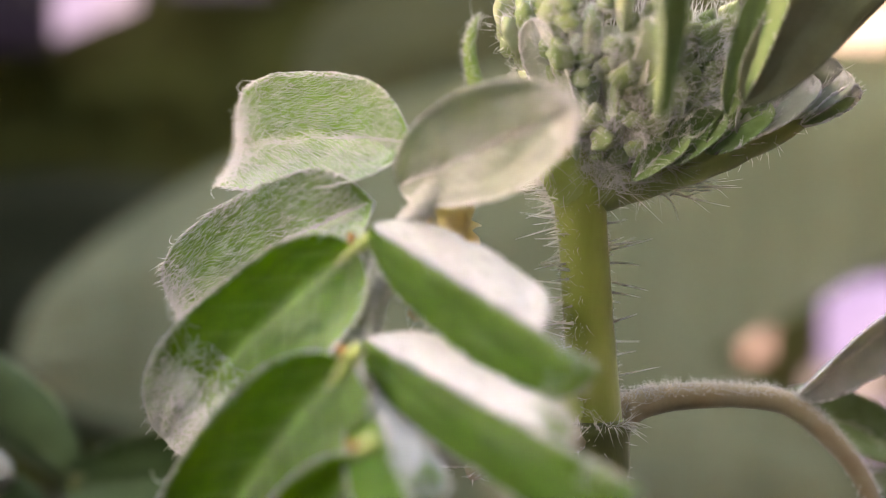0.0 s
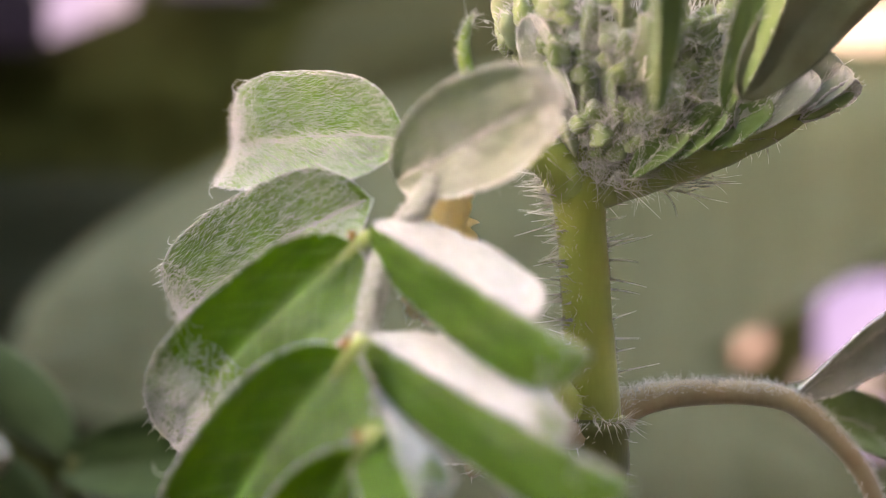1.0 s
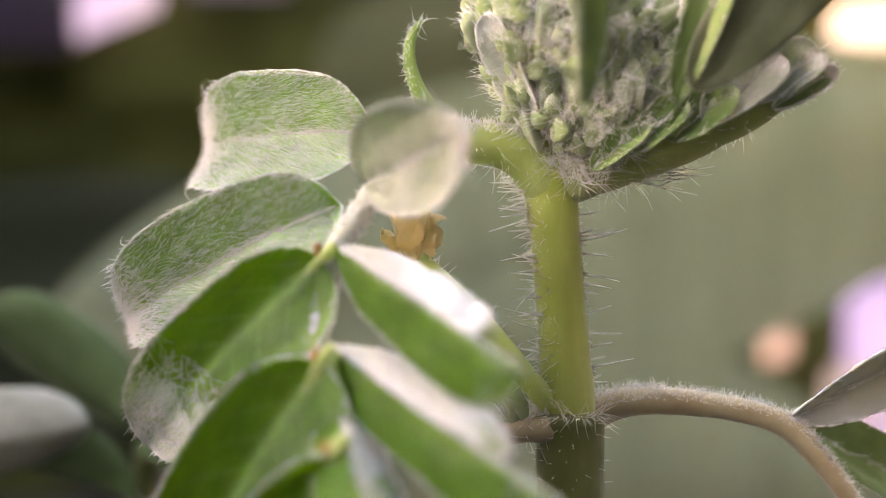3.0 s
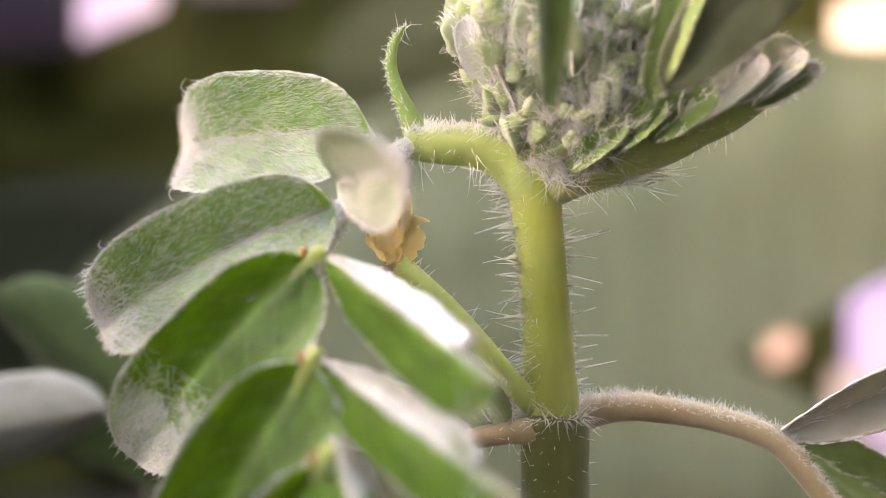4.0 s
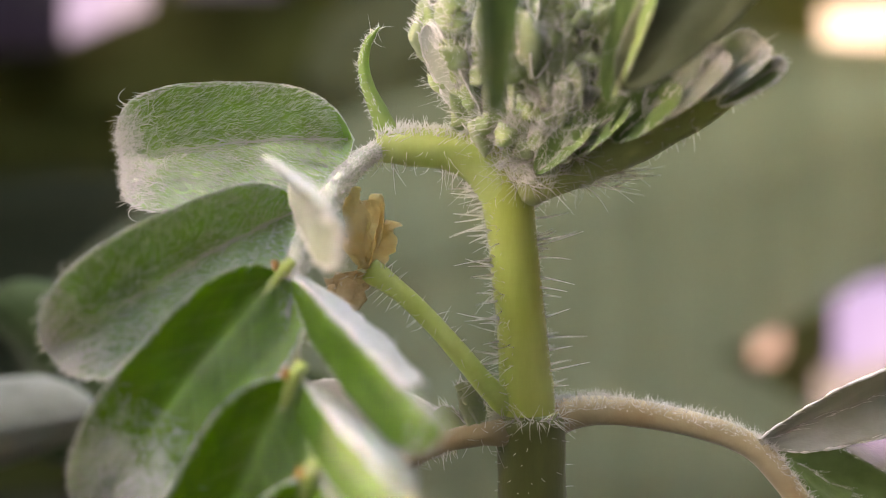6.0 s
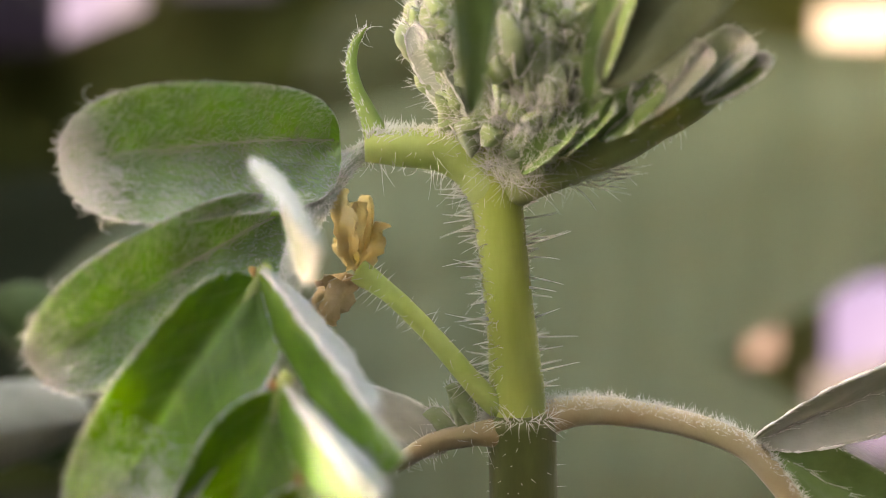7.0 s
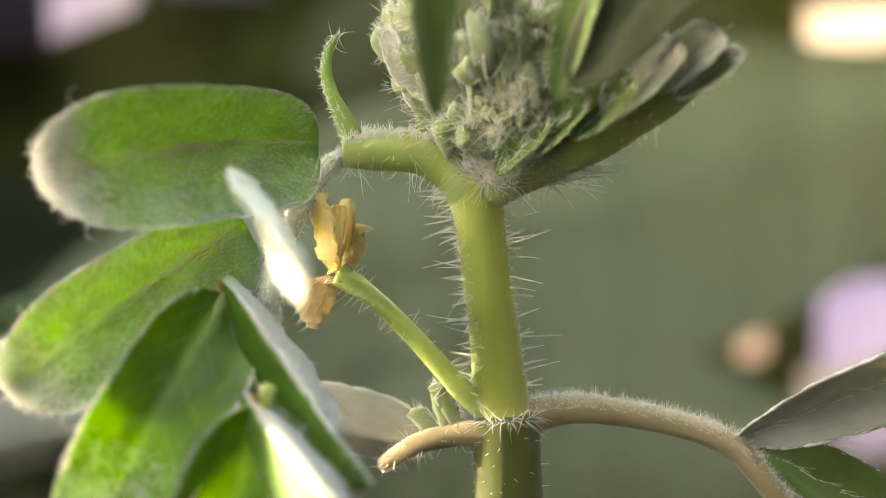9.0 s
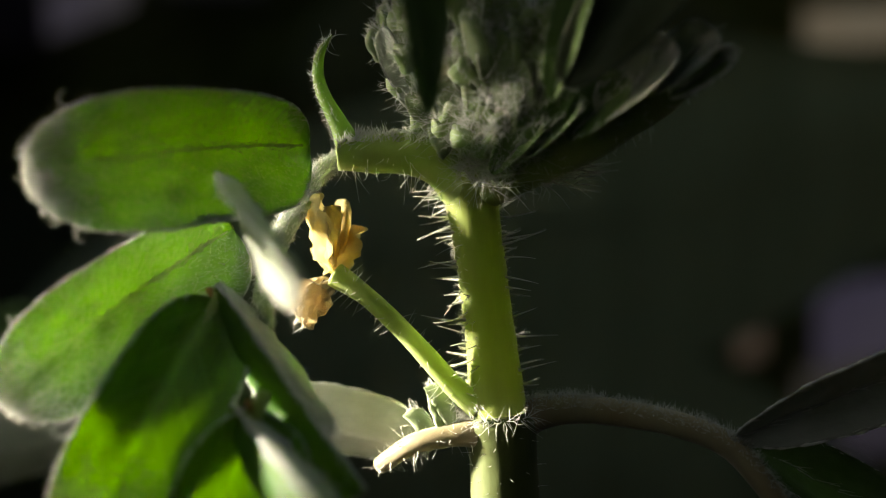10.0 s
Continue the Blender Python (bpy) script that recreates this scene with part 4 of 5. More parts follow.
    walk(rachis, [
        (0, pose(-0.00679, -0.00338, 0.08250, 0.3, -0.9, -33.0)),
        (0.5, pose(-0.00684, -0.00326, 0.08252, 0.3, -0.8, -30.1)),
        (1, pose(-0.00683, -0.00330, 0.08247, 0.2, -0.8, -27.2)),
        (1.5, pose(-0.00694, -0.00303, 0.08242, 0.1, -0.7, -23.1)),
        (2, pose(-0.00696, -0.00295, 0.08233, 0.1, -0.5, -19.1)),
        (2.5, pose(-0.00705, -0.00246, 0.08245, 0.1, -0.4, -15.0)),
        (3.25, pose(-0.00706, -0.00212, 0.08258, 0.0, -0.3, -9.4)),
        (4, pose(-0.00708, -0.00117, 0.08276, 0.0, -0.1, -3.8)),
        (4.5, pose(-0.00705, -0.00138, 0.08274, 0.0, -0.0, 0.0)),
        (5, pose(-0.00701, -0.00149, 0.08277, 0.0, 0.3, 4.0)),
        (5.5, pose(-0.00697, -0.00160, 0.08282, 0.1, 0.5, 8.0)),
        (6, pose(-0.00695, -0.00138, 0.08291, 0.1, 0.8, 12.0)),
        (6.75, pose(-0.00703, -0.00070, 0.08303, 0.3, 1.2, 18.0)),
        (7.5, pose(-0.00722, 0.00038, 0.08319, 0.5, 1.5, 24.0)),
        (8, pose(-0.00729, 0.00051, 0.08318, 0.6, 1.8, 24.7)),
        (8.5, pose(-0.00731, 0.00043, 0.08313, 0.7, 2.0, 25.3)),
        (9, pose(-0.00734, 0.00034, 0.08307, 0.7, 2.3, 26.0)),
        (9.5, pose(-0.00737, 0.00031, 0.08300, 0.8, 2.4, 26.3)),
        (10, pose(-0.00739, 0.00027, 0.08294, 0.8, 2.5, 26.5)),
    ])
    walk(leaflets[0], [
        (0, pose(-0.00956, -0.00153, 0.08281, -75.7, -0.9, 129.1)),
        (0.5, pose(-0.00962, -0.00136, 0.08286, -76.4, -0.7, 129.6)),
        (1, pose(-0.00958, -0.00120, 0.08285, -77.2, -0.5, 129.7)),
        (1.5, pose(-0.00967, -0.00139, 0.08284, -78.0, -0.2, 132.1)),
        (2, pose(-0.00961, -0.00159, 0.08280, -78.9, 0.1, 133.9)),
        (2.5, pose(-0.00963, -0.00178, 0.08293, -79.8, 0.4, 135.8)),
        (3.25, pose(-0.00909, -0.00191, 0.08302, -81.2, 0.3, 142.8)),
        (4, pose(-0.00857, -0.00200, 0.08311, -82.8, 0.3, 150.5)),
        (4.5, pose(-0.00823, -0.00200, 0.08316, -83.9, 0.2, 156.0)),
        (5, pose(-0.00813, -0.00196, 0.08315, -87.4, 1.1, 160.6)),
        (5.5, pose(-0.00804, -0.00191, 0.08317, -90.7, 1.9, 164.3)),
        (6, pose(-0.00801, -0.00187, 0.08322, -93.5, 3.6, 172.8)),
        (6.75, pose(-0.00802, -0.00180, 0.08326, -97.1, 5.7, -166.3)),
        (7.5, pose(-0.00804, -0.00173, 0.08330, -100.8, 6.8, -144.0)),
        (8, pose(-0.00798, -0.00180, 0.08332, -100.9, 6.7, -142.1)),
        (8.5, pose(-0.00797, -0.00187, 0.08334, -100.9, 6.6, -144.1)),
        (9, pose(-0.00802, -0.00195, 0.08337, -100.9, 6.6, -144.2)),
        (9.5, pose(-0.00809, -0.00198, 0.08331, -100.9, 6.4, -143.8)),
        (10, pose(-0.00818, -0.00202, 0.08325, -100.8, 6.3, -143.3)),
    ])
    walk(leaflets[1], [
        (0, pose(-0.01126, -0.00157, 0.08019, -82.0, 27.4, 140.1)),
        (0.5, pose(-0.01129, -0.00153, 0.08023, -83.4, 27.7, 140.2)),
        (1, pose(-0.01122, -0.00149, 0.08021, -84.8, 28.0, 140.2)),
        (1.5, pose(-0.01127, -0.00186, 0.08001, -84.5, 27.4, 144.8)),
        (2, pose(-0.01116, -0.00224, 0.07980, -84.3, 26.8, 149.4)),
        (2.5, pose(-0.01112, -0.00259, 0.07974, -84.1, 26.2, 153.9)),
        (3.25, pose(-0.01064, -0.00298, 0.07981, -84.0, 26.5, 163.2)),
        (4, pose(-0.01016, -0.00333, 0.07987, -83.5, 26.7, 173.5)),
        (4.5, pose(-0.00985, -0.00350, 0.07989, -82.9, 26.7, -179.0)),
        (5, pose(-0.00995, -0.00332, 0.07995, -84.8, 28.2, -171.4)),
        (5.5, pose(-0.01006, -0.00314, 0.08004, -86.4, 29.3, -163.8)),
        (6, pose(-0.01022, -0.00297, 0.08001, -89.2, 30.1, -159.0)),
        (6.75, pose(-0.01053, -0.00272, 0.07992, -93.5, 31.2, -152.5)),
        (7.5, pose(-0.01087, -0.00249, 0.07983, -98.5, 32.2, -147.4)),
        (8, pose(-0.01097, -0.00260, 0.07975, -98.8, 32.6, -147.3)),
        (8.5, pose(-0.01112, -0.00272, 0.07968, -98.9, 32.9, -146.8)),
        (9, pose(-0.01132, -0.00285, 0.07962, -99.0, 33.2, -146.2)),
        (9.5, pose(-0.01146, -0.00290, 0.07958, -98.7, 33.9, -145.6)),
        (10, pose(-0.01163, -0.00296, 0.07955, -98.5, 34.6, -145.0)),
    ])
    walk(leaflets[2], [
        (0, pose(-0.01225, -0.00359, 0.07813, -96.1, 43.7, 149.9)),
        (0.5, pose(-0.01221, -0.00358, 0.07816, -96.7, 44.0, 150.4)),
        (1, pose(-0.01208, -0.00358, 0.07813, -97.3, 44.3, 150.8)),
        (1.5, pose(-0.01204, -0.00399, 0.07786, -99.6, 44.2, 151.5)),
        (2, pose(-0.01185, -0.00443, 0.07758, -101.7, 44.0, 152.1)),
        (2.5, pose(-0.01173, -0.00483, 0.07744, -103.9, 43.9, 152.8)),
        (3.25, pose(-0.01135, -0.00519, 0.07745, -104.6, 45.4, 158.2)),
        (4, pose(-0.01098, -0.00552, 0.07746, -105.0, 46.9, 163.9)),
        (4.5, pose(-0.01076, -0.00569, 0.07745, -105.2, 47.9, 167.7)),
        (5, pose(-0.01063, -0.00562, 0.07732, -98.0, 49.6, -180.0)),
        (5.5, pose(-0.01051, -0.00554, 0.07721, -90.5, 50.1, -167.3)),
        (6, pose(-0.01064, -0.00548, 0.07717, -87.2, 52.2, -160.2)),
        (6.75, pose(-0.01088, -0.00539, 0.07706, -81.0, 54.8, -148.3)),
        (7.5, pose(-0.01116, -0.00531, 0.07697, -74.3, 56.6, -136.4)),
        (8, pose(-0.01118, -0.00542, 0.07686, -74.0, 57.3, -135.4)),
        (8.5, pose(-0.01126, -0.00553, 0.07676, -73.7, 58.0, -134.3)),
        (9, pose(-0.01139, -0.00566, 0.07666, -73.3, 58.7, -133.1)),
        (9.5, pose(-0.01145, -0.00570, 0.07657, -73.3, 58.8, -132.7)),
        (10, pose(-0.01154, -0.00575, 0.07647, -73.2, 59.0, -132.3)),
    ])
    walk(leaflets[3], [
        (0, pose(-0.01290, -0.00606, 0.07387, -108.2, 51.8, 137.0)),
        (0.5, pose(-0.01280, -0.00608, 0.07399, -107.5, 51.9, 138.2)),
        (1, pose(-0.01263, -0.00609, 0.07407, -106.7, 51.9, 139.4)),
        (1.5, pose(-0.01241, -0.00655, 0.07383, -108.7, 52.5, 140.4)),
        (2, pose(-0.01202, -0.00701, 0.07358, -110.8, 53.2, 141.2)),
        (2.5, pose(-0.01172, -0.00742, 0.07349, -112.9, 53.8, 142.0)),
        (3.25, pose(-0.01121, -0.00782, 0.07348, -115.9, 56.3, 145.5)),
        (4, pose(-0.01067, -0.00818, 0.07348, -118.6, 58.8, 149.2)),
        (4.5, pose(-0.01036, -0.00836, 0.07345, -120.2, 60.6, 151.5)),
        (5, pose(-0.01003, -0.00828, 0.07330, -122.7, 61.2, 151.4)),
        (5.5, pose(-0.00971, -0.00822, 0.07318, -125.0, 61.8, 151.4)),
        (6, pose(-0.00958, -0.00814, 0.07304, -128.6, 63.1, 150.9)),
        (6.75, pose(-0.00946, -0.00803, 0.07277, -134.2, 65.2, 149.7)),
        (7.5, pose(-0.00934, -0.00791, 0.07250, -140.2, 67.3, 148.4)),
        (8, pose(-0.00919, -0.00798, 0.07243, -141.4, 67.5, 148.0)),
        (8.5, pose(-0.00909, -0.00807, 0.07236, -142.6, 67.7, 147.6)),
        (9, pose(-0.00905, -0.00815, 0.07229, -143.9, 68.0, 147.3)),
        (9.5, pose(-0.00903, -0.00818, 0.07219, -144.2, 67.6, 147.2)),
        (10, pose(-0.00907, -0.00821, 0.07211, -144.5, 67.2, 147.1)),
    ])
    walk(leaflets[4], [
        (0, pose(-0.01271, -0.00823, 0.07081, -124.7, 57.8, 124.0)),
        (0.5, pose(-0.01261, -0.00824, 0.07092, -124.0, 57.2, 124.7)),
        (1, pose(-0.01243, -0.00825, 0.07097, -123.4, 56.5, 125.2)),
        (1.5, pose(-0.01212, -0.00869, 0.07077, -124.7, 56.8, 127.2)),
        (2, pose(-0.01168, -0.00913, 0.07055, -126.1, 57.1, 128.9)),
        (2.5, pose(-0.01131, -0.00953, 0.07048, -127.5, 57.4, 130.7)),
        (3.25, pose(-0.01063, -0.00993, 0.07031, -131.3, 59.7, 131.7)),
        (4, pose(-0.00995, -0.01030, 0.07015, -135.4, 62.1, 132.2)),
        (4.5, pose(-0.00953, -0.01047, 0.07001, -138.2, 63.7, 132.2)),
        (5, pose(-0.00924, -0.01041, 0.06985, -140.0, 63.8, 131.7)),
        (5.5, pose(-0.00898, -0.01034, 0.06971, -141.8, 63.9, 131.3)),
        (6, pose(-0.00862, -0.01026, 0.06965, -141.0, 64.2, 133.0)),
        (6.75, pose(-0.00814, -0.01013, 0.06953, -139.9, 64.7, 135.6)),
        (7.5, pose(-0.00768, -0.00999, 0.06939, -138.9, 65.1, 138.1)),
        (8, pose(-0.00747, -0.01005, 0.06935, -139.0, 65.1, 138.7)),
        (8.5, pose(-0.00732, -0.01010, 0.06931, -139.1, 65.1, 139.3)),
        (9, pose(-0.00723, -0.01017, 0.06928, -139.3, 65.1, 139.9)),
        (9.5, pose(-0.00721, -0.01018, 0.06920, -139.1, 65.1, 140.3)),
        (10, pose(-0.00723, -0.01022, 0.06911, -138.9, 65.1, 141.0)),
    ])
    walk(leaflets[5], [
        (0, pose(-0.01022, -0.00238, 0.08079, 106.0, -18.2, -51.3)),
        (0.5, pose(-0.01024, -0.00233, 0.08087, 106.7, -19.3, -53.2)),
        (1, pose(-0.01016, -0.00229, 0.08091, 107.4, -20.4, -55.0)),
        (1.5, pose(-0.01009, -0.00262, 0.08072, 109.9, -17.8, -59.8)),
        (2, pose(-0.00986, -0.00297, 0.08051, 111.7, -15.5, -63.1)),
        (2.5, pose(-0.00970, -0.00328, 0.08045, 112.9, -13.5, -65.6)),
        (3.25, pose(-0.00982, -0.00355, 0.08065, 114.3, -6.2, -68.6)),
        (4, pose(-0.00993, -0.00384, 0.08085, 115.4, 0.7, -70.5)),
        (4.5, pose(-0.01003, -0.00400, 0.08096, 116.1, 5.2, -71.8)),
        (5, pose(-0.01016, -0.00432, 0.08094, 115.7, 8.1, -70.2)),
        (5.5, pose(-0.01028, -0.00465, 0.08094, 115.1, 11.0, -68.6)),
        (6, pose(-0.01033, -0.00497, 0.08103, 114.1, 15.3, -66.7)),
        (6.75, pose(-0.01001, -0.00547, 0.08112, 111.8, 18.5, -68.4)),
        (7.5, pose(-0.00967, -0.00597, 0.08121, 109.1, 22.1, -69.7)),
        (8, pose(-0.00958, -0.00606, 0.08121, 110.2, 22.6, -67.6)),
        (8.5, pose(-0.00954, -0.00616, 0.08122, 111.4, 23.2, -65.4)),
        (9, pose(-0.00985, -0.00626, 0.08123, 112.6, 25.3, -60.7)),
        (9.5, pose(-0.01018, -0.00630, 0.08121, 112.7, 26.9, -57.4)),
        (10, pose(-0.01023, -0.00634, 0.08118, 112.8, 27.0, -57.0)),
    ])
    walk(halves[0], [
        (0, pose(-0.01172, -0.00404, 0.07905, 31.7, 26.5, -46.5)),
        (0.5, pose(-0.01168, -0.00401, 0.07908, 29.0, 25.1, -50.3)),
        (1, pose(-0.01154, -0.00399, 0.07905, 26.7, 23.9, -53.2)),
        (1.5, pose(-0.01150, -0.00436, 0.07869, 23.5, 23.0, -53.5)),
        (2, pose(-0.01129, -0.00475, 0.07830, 20.5, 22.1, -53.5)),
        (2.5, pose(-0.01117, -0.00511, 0.07807, 17.6, 21.2, -53.3)),
        (3.25, pose(-0.01068, -0.00549, 0.07789, 9.6, 21.5, -52.4)),
        (4, pose(-0.01020, -0.00583, 0.07771, 1.6, 21.8, -51.4)),
        (4.5, pose(-0.00990, -0.00600, 0.07757, -3.9, 21.9, -50.9)),
        (5, pose(-0.00981, -0.00598, 0.07726, -6.8, 22.6, -50.6)),
        (5.5, pose(-0.00973, -0.00597, 0.07698, -9.7, 23.2, -50.3)),
        (6, pose(-0.01000, -0.00596, 0.07717, -13.4, 27.3, -48.0)),
        (6.75, pose(-0.01046, -0.00597, 0.07743, -17.6, 34.3, -43.5)),
        (7.5, pose(-0.01093, -0.00601, 0.07770, -19.1, 43.2, -36.6)),
        (8, pose(-0.01096, -0.00602, 0.07759, -18.3, 44.1, -34.3)),
        (8.5, pose(-0.01106, -0.00604, 0.07749, -17.3, 45.1, -31.7)),
        (9, pose(-0.01121, -0.00606, 0.07739, -16.1, 46.3, -28.9)),
        (9.5, pose(-0.01127, -0.00601, 0.07730, -15.6, 46.8, -27.7)),
        (10, pose(-0.01136, -0.00595, 0.07720, -15.1, 47.2, -26.5)),
    ])
    walk(halves[1], [
        (0, pose(-0.01172, -0.00404, 0.07905, 85.7, 26.5, -46.5)),
        (0.5, pose(-0.01168, -0.00401, 0.07908, 85.4, 25.1, -50.3)),
        (1, pose(-0.01154, -0.00399, 0.07905, 85.5, 23.9, -53.2)),
        (1.5, pose(-0.01150, -0.00436, 0.07869, 84.7, 23.0, -53.5)),
        (2, pose(-0.01129, -0.00475, 0.07830, 84.1, 22.1, -53.5)),
        (2.5, pose(-0.01117, -0.00511, 0.07807, 83.6, 21.2, -53.3)),
        (3.25, pose(-0.01068, -0.00549, 0.07789, 84.6, 21.5, -52.4)),
        (4, pose(-0.01020, -0.00583, 0.07771, 85.6, 21.8, -51.4)),
        (4.5, pose(-0.00990, -0.00600, 0.07757, 86.1, 21.9, -50.9)),
        (5, pose(-0.00981, -0.00598, 0.07726, 86.2, 22.6, -50.6)),
        (5.5, pose(-0.00973, -0.00597, 0.07698, 86.3, 23.2, -50.3)),
        (6, pose(-0.01000, -0.00596, 0.07717, 85.6, 27.3, -48.0)),
        (6.75, pose(-0.01046, -0.00597, 0.07743, 85.9, 34.3, -43.5)),
        (7.5, pose(-0.01093, -0.00601, 0.07770, 88.9, 43.2, -36.6)),
        (8, pose(-0.01096, -0.00602, 0.07759, 90.1, 44.1, -34.3)),
        (8.5, pose(-0.01106, -0.00604, 0.07749, 91.5, 45.1, -31.7)),
        (9, pose(-0.01121, -0.00606, 0.07739, 93.1, 46.3, -28.9)),
        (9.5, pose(-0.01127, -0.00601, 0.07730, 94.0, 46.8, -27.7)),
        (10, pose(-0.01136, -0.00595, 0.07720, 94.9, 47.2, -26.5)),
    ])
    walk(halves[2], [
        (0, pose(-0.01205, -0.00498, 0.07462, 26.2, 18.2, -52.6)),
        (0.5, pose(-0.01201, -0.00495, 0.07463, 24.2, 17.8, -54.2)),
        (1, pose(-0.01188, -0.00493, 0.07459, 22.4, 17.5, -55.6)),
        (1.5, pose(-0.01181, -0.00532, 0.07443, 19.7, 18.7, -53.0)),
        (2, pose(-0.01159, -0.00571, 0.07424, 17.1, 20.0, -50.5)),
        (2.5, pose(-0.01145, -0.00608, 0.07422, 14.5, 21.4, -48.0)),
        (3.25, pose(-0.01100, -0.00647, 0.07396, 5.7, 18.1, -51.8)),
        (4, pose(-0.01054, -0.00682, 0.07370, -2.3, 15.3, -53.9)),
        (4.5, pose(-0.01027, -0.00700, 0.07351, -7.4, 13.6, -55.0)),
        (5, pose(-0.00997, -0.00707, 0.07332, -13.2, 13.2, -58.2)),
        (5.5, pose(-0.00968, -0.00713, 0.07315, -19.6, 12.9, -61.1)),
        (6, pose(-0.00969, -0.00720, 0.07316, -22.3, 13.4, -60.6)),
        (6.75, pose(-0.00975, -0.00731, 0.07313, -26.5, 14.0, -59.8)),
        (7.5, pose(-0.00981, -0.00742, 0.07311, -30.7, 14.7, -59.0)),
        (8, pose(-0.00988, -0.00742, 0.07300, -30.8, 14.2, -58.2)),
        (8.5, pose(-0.01001, -0.00743, 0.07289, -30.8, 13.7, -57.3)),
        (9, pose(-0.01019, -0.00745, 0.07278, -30.7, 13.3, -56.4)),
        (9.5, pose(-0.01035, -0.00741, 0.07256, -30.0, 12.3, -55.9)),
        (10, pose(-0.01053, -0.00737, 0.07234, -29.3, 11.4, -55.4)),
    ])
    walk(halves[3], [
        (0, pose(-0.01205, -0.00498, 0.07462, 80.2, 18.2, -52.6)),
        (0.5, pose(-0.01201, -0.00495, 0.07463, 80.6, 17.8, -54.2)),
        (1, pose(-0.01188, -0.00493, 0.07459, 81.2, 17.5, -55.6)),
        (1.5, pose(-0.01181, -0.00532, 0.07443, 80.9, 18.7, -53.0)),
        (2, pose(-0.01159, -0.00571, 0.07424, 80.7, 20.0, -50.5)),
        (2.5, pose(-0.01145, -0.00608, 0.07422, 80.5, 21.4, -48.0)),
        (3.25, pose(-0.01100, -0.00647, 0.07396, 80.7, 18.1, -51.8)),
        (4, pose(-0.01054, -0.00682, 0.07370, 81.7, 15.3, -53.9)),
        (4.5, pose(-0.01027, -0.00700, 0.07351, 82.6, 13.6, -55.0)),
        (5, pose(-0.00997, -0.00707, 0.07332, 79.8, 13.2, -58.2)),
        (5.5, pose(-0.00968, -0.00713, 0.07315, 76.4, 12.9, -61.1)),
        (6, pose(-0.00969, -0.00720, 0.07316, 76.7, 13.4, -60.6)),
        (6.75, pose(-0.00975, -0.00731, 0.07313, 77.0, 14.0, -59.8)),
        (7.5, pose(-0.00981, -0.00742, 0.07311, 77.3, 14.7, -59.0)),
        (8, pose(-0.00988, -0.00742, 0.07300, 77.6, 14.2, -58.2)),
        (8.5, pose(-0.01001, -0.00743, 0.07289, 78.0, 13.7, -57.3)),
        (9, pose(-0.01019, -0.00745, 0.07278, 78.5, 13.3, -56.4)),
        (9.5, pose(-0.01035, -0.00741, 0.07256, 79.6, 12.3, -55.9)),
        (10, pose(-0.01053, -0.00737, 0.07234, 80.7, 11.4, -55.4)),
    ])
    walk(halves[4], [
        (0, pose(-0.01191, -0.00502, 0.07264, -17.4, 20.2, -88.4)),
        (0.5, pose(-0.01182, -0.00500, 0.07270, -18.2, 20.5, -87.8)),
        (1, pose(-0.01164, -0.00499, 0.07271, -19.0, 20.9, -87.3)),
        (1.5, pose(-0.01159, -0.00537, 0.07251, -21.9, 20.9, -85.1)),
        (2, pose(-0.01138, -0.00575, 0.07228, -24.9, 20.9, -83.0)),
        (2.5, pose(-0.01125, -0.00610, 0.07221, -28.0, 20.8, -80.9)),
        (3.25, pose(-0.01073, -0.00649, 0.07169, -32.9, 17.8, -78.1)),
        (4, pose(-0.01020, -0.00683, 0.07116, -37.6, 14.9, -75.2)),
        (4.5, pose(-0.00988, -0.00700, 0.07079, -40.7, 13.0, -73.5)),
        (5, pose(-0.00955, -0.00715, 0.07050, -41.9, 11.9, -72.9)),
        (5.5, pose(-0.00922, -0.00728, 0.07023, -43.0, 10.9, -72.3)),
        (6, pose(-0.00903, -0.00742, 0.07002, -43.6, 10.9, -71.0)),
        (6.75, pose(-0.00879, -0.00762, 0.06966, -44.6, 10.8, -69.0)),
        (7.5, pose(-0.00854, -0.00781, 0.06930, -45.5, 10.8, -67.0)),
        (8, pose(-0.00833, -0.00787, 0.06918, -46.5, 10.6, -66.8)),
        (8.5, pose(-0.00817, -0.00794, 0.06907, -47.6, 10.4, -66.5)),
        (9, pose(-0.00807, -0.00801, 0.06896, -48.6, 10.2, -66.3)),
        (9.5, pose(-0.00807, -0.00804, 0.06887, -47.2, 9.6, -65.4)),
        (10, pose(-0.00810, -0.00807, 0.06877, -45.8, 9.0, -64.5)),
    ])
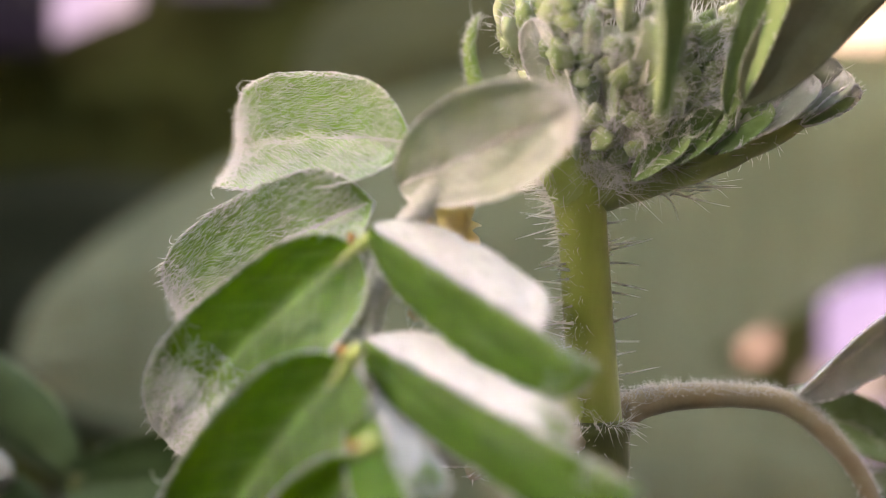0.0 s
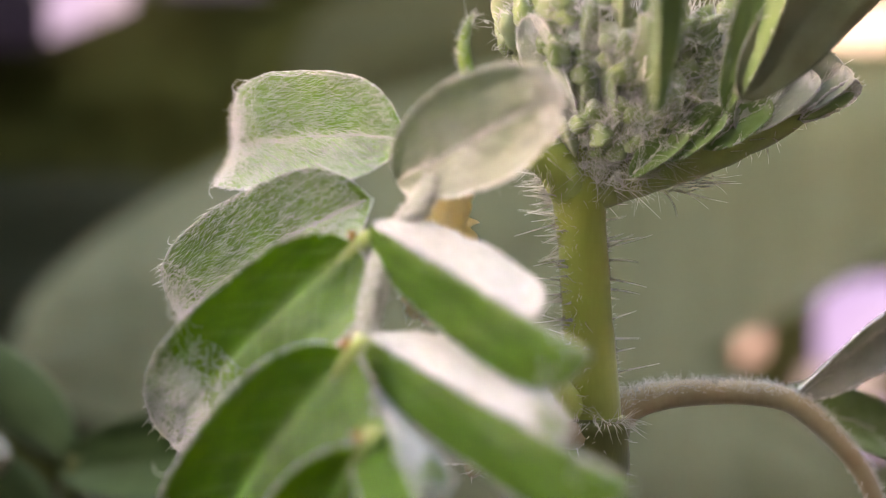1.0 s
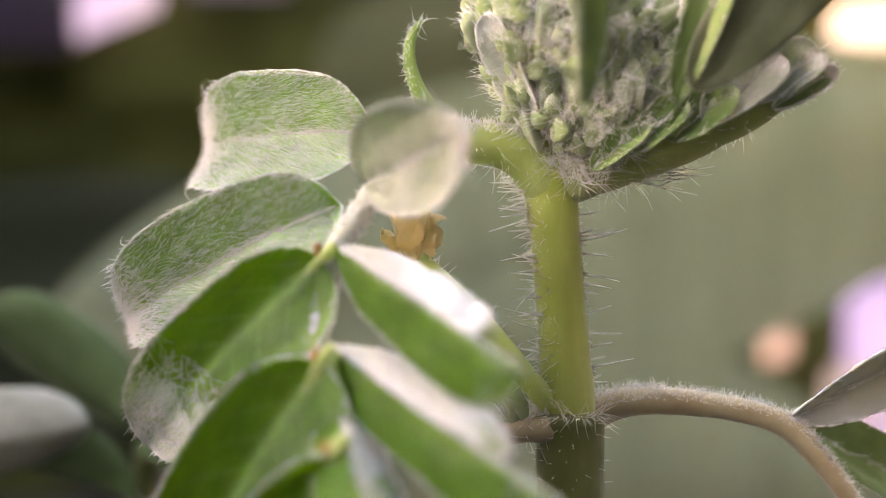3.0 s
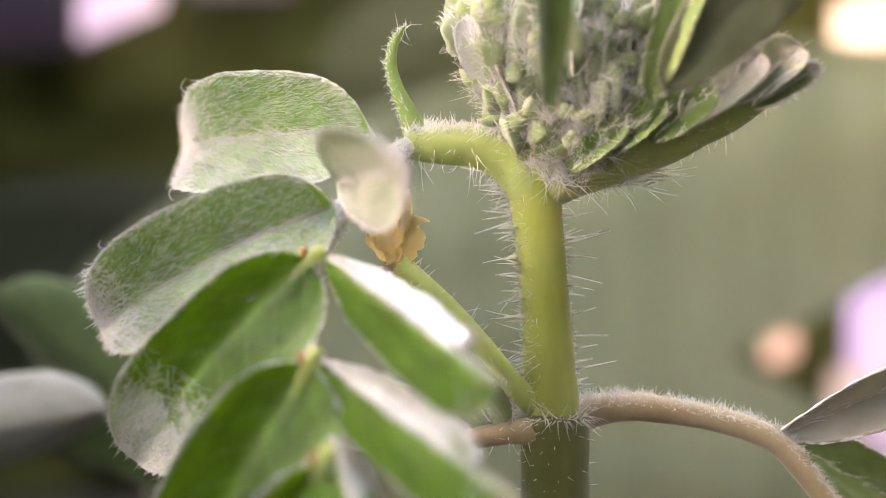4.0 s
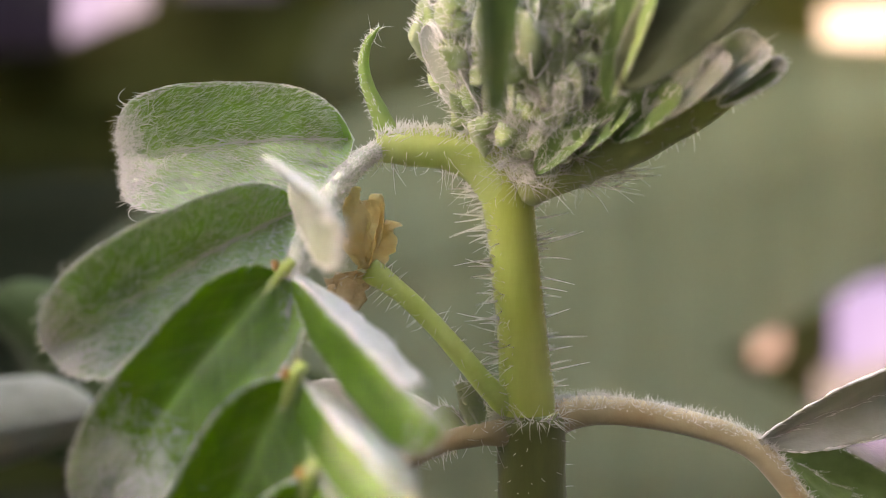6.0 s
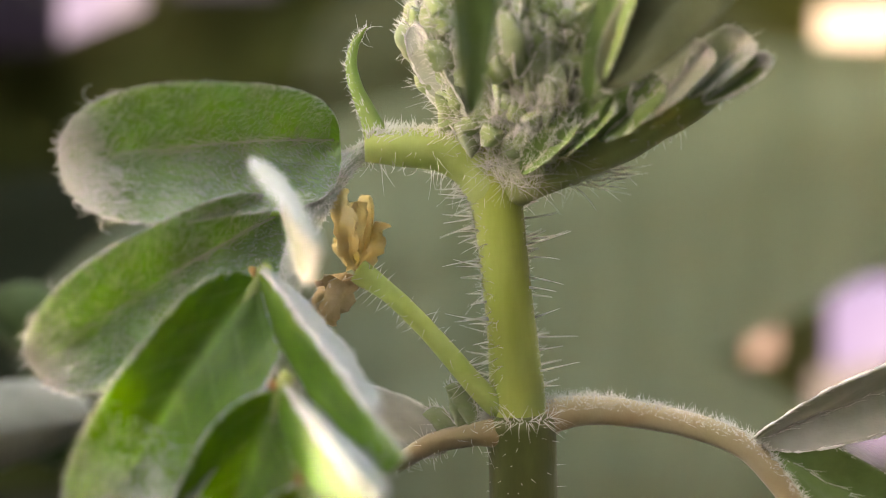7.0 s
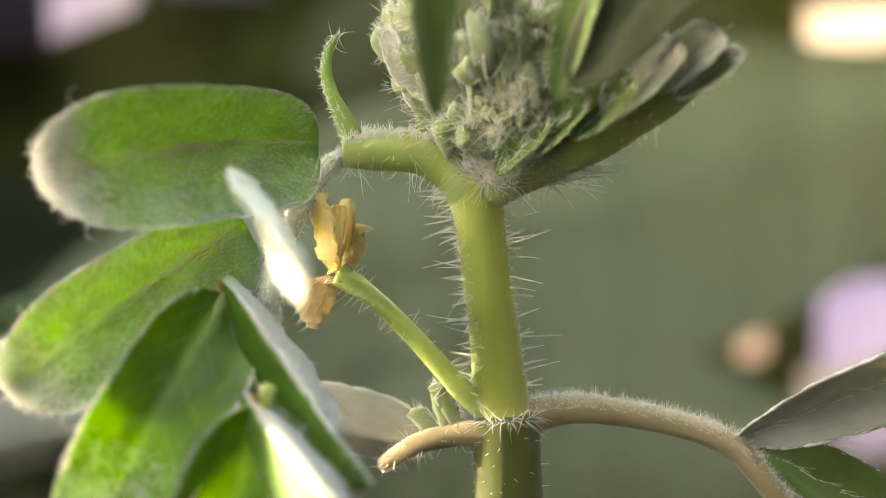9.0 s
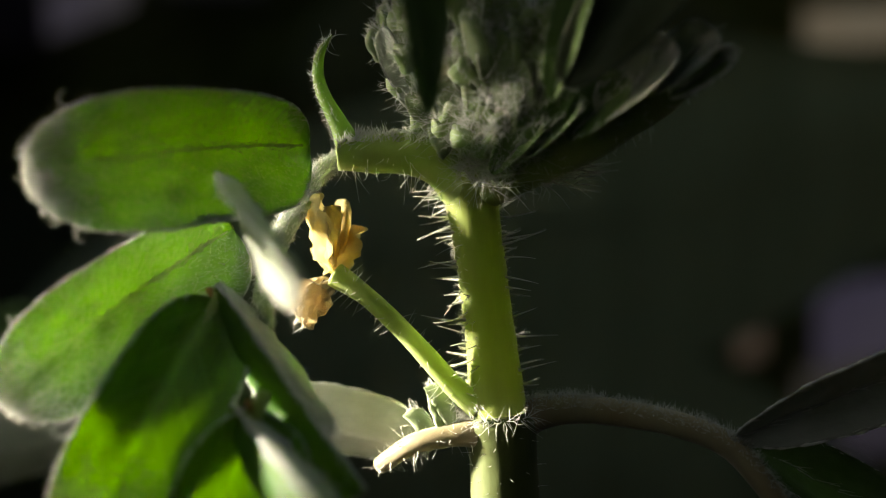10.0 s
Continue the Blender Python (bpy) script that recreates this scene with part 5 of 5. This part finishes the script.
    walk(halves[5], [
        (0, pose(-0.01191, -0.00502, 0.07264, 36.6, 20.2, -88.4)),
        (0.5, pose(-0.01182, -0.00500, 0.07270, 38.2, 20.5, -87.8)),
        (1, pose(-0.01164, -0.00499, 0.07271, 39.8, 20.9, -87.3)),
        (1.5, pose(-0.01159, -0.00537, 0.07251, 39.3, 20.9, -85.1)),
        (2, pose(-0.01138, -0.00575, 0.07228, 38.7, 20.9, -83.0)),
        (2.5, pose(-0.01125, -0.00610, 0.07221, 38.0, 20.8, -80.9)),
        (3.25, pose(-0.01073, -0.00649, 0.07169, 42.1, 17.8, -78.1)),
        (4, pose(-0.01020, -0.00683, 0.07116, 46.4, 14.9, -75.2)),
        (4.5, pose(-0.00988, -0.00700, 0.07079, 49.3, 13.0, -73.5)),
        (5, pose(-0.00955, -0.00715, 0.07050, 51.1, 11.9, -72.9)),
        (5.5, pose(-0.00922, -0.00728, 0.07023, 53.0, 10.9, -72.3)),
        (6, pose(-0.00903, -0.00742, 0.07002, 55.4, 10.9, -71.0)),
        (6.75, pose(-0.00879, -0.00762, 0.06966, 58.9, 10.8, -69.0)),
        (7.5, pose(-0.00854, -0.00781, 0.06930, 62.5, 10.8, -67.0)),
        (8, pose(-0.00833, -0.00787, 0.06918, 61.9, 10.6, -66.8)),
        (8.5, pose(-0.00817, -0.00794, 0.06907, 61.2, 10.4, -66.5)),
        (9, pose(-0.00807, -0.00801, 0.06896, 60.6, 10.2, -66.3)),
        (9.5, pose(-0.00807, -0.00804, 0.06887, 62.4, 9.6, -65.4)),
        (10, pose(-0.00810, -0.00807, 0.06877, 64.2, 9.0, -64.5)),
    ])
    for ob in (far_stalk, *far_leaflets):
        walk(ob, [(t, pose(0, 0, 0.07, 0, lift, 0)) for t, lift in (
            (0, -11), (1, -11), (1.5, -10), (2, -9), (2.5, -6.5), (3.25, -3.6), (4, -1.5), (4.5, -0.8), (5, 0), (10, 0))])
    walk(low_shoot, [
        (0, pose(-0.03013, 0.01649, -0.08167, 0.0, -0.0, 1.40)),
        (0.5, pose(-0.03032, 0.01658, -0.08149, 0.0, -0.0, 1.40)),
        (1, pose(-0.03002, 0.01666, -0.08051, 0.0, -0.0, 1.50)),
        (1.5, pose(-0.02898, 0.01635, -0.07961, 0.0, -0.0, 1.20)),
        (2, pose(-0.02765, 0.01615, -0.07881, 0.0, -0.0, 0.80)),
        (2.5, pose(-0.02697, 0.01602, -0.07881, 0.0, -0.0, 0.35)),
        (3.25, pose(-0.02636, 0.01593, -0.07813, 0.0, -0.0, 0.30)),
        (4, pose(-0.02569, 0.01587, -0.07745, 0.0, -0.0, 0.20)),
        (4.5, pose(-0.02483, 0.01600, -0.07699, 0.0, -0.0, 0.00)),
        (5, pose(-0.02506, 0.01606, -0.07723, 0.0, -0.0, 0.00)),
        (5.5, pose(-0.02529, 0.01611, -0.07748, 0.0, -0.0, 0.00)),
        (6, pose(-0.02551, 0.01618, -0.07772, 0.0, -0.0, 0.00)),
        (6.75, pose(-0.02547, 0.01627, -0.07790, 0.0, -0.0, 0.00)),
        (7.5, pose(-0.02543, 0.01636, -0.07808, 0.0, -0.0, 0.00)),
        (8, pose(-0.02516, 0.01642, -0.07832, 0.0, -0.0, 0.00)),
        (8.5, pose(-0.02489, 0.01648, -0.07857, 0.0, -0.0, 0.00)),
        (9, pose(-0.02463, 0.01653, -0.07881, 0.0, -0.0, 0.00)),
        (9.5, pose(-0.02474, 0.01657, -0.07899, 0.0, -0.0, 0.00)),
        (10, pose(-0.02485, 0.01660, -0.07917, 0.0, -0.0, 0.00)),
    ])
    walk(curtain, [
        (0, pose(-0.11700, 0.01680, 0)),
        (4.5, pose(-0.11700, 0.01710, 0)),
        (6, pose(-0.11700, 0.01740, 0)),
        (7.5, pose(-0.11700, 0.01757, 0)),
        (8, pose(-0.11700, 0.01763, 0)),
        (8.5, pose(-0.11700, 0.01770, 0)),
        (9, pose(-0.11700, 0.01780, 0)),
        (9.25, pose(-0.11700, 0.01825, 0)),
        (9.5, pose(-0.11700, 0.01920, 0)),
        (9.75, pose(-0.11700, 0.02200, 0)),
        (10, pose(-0.11700, 0.02600, 0)),
    ])


motions()
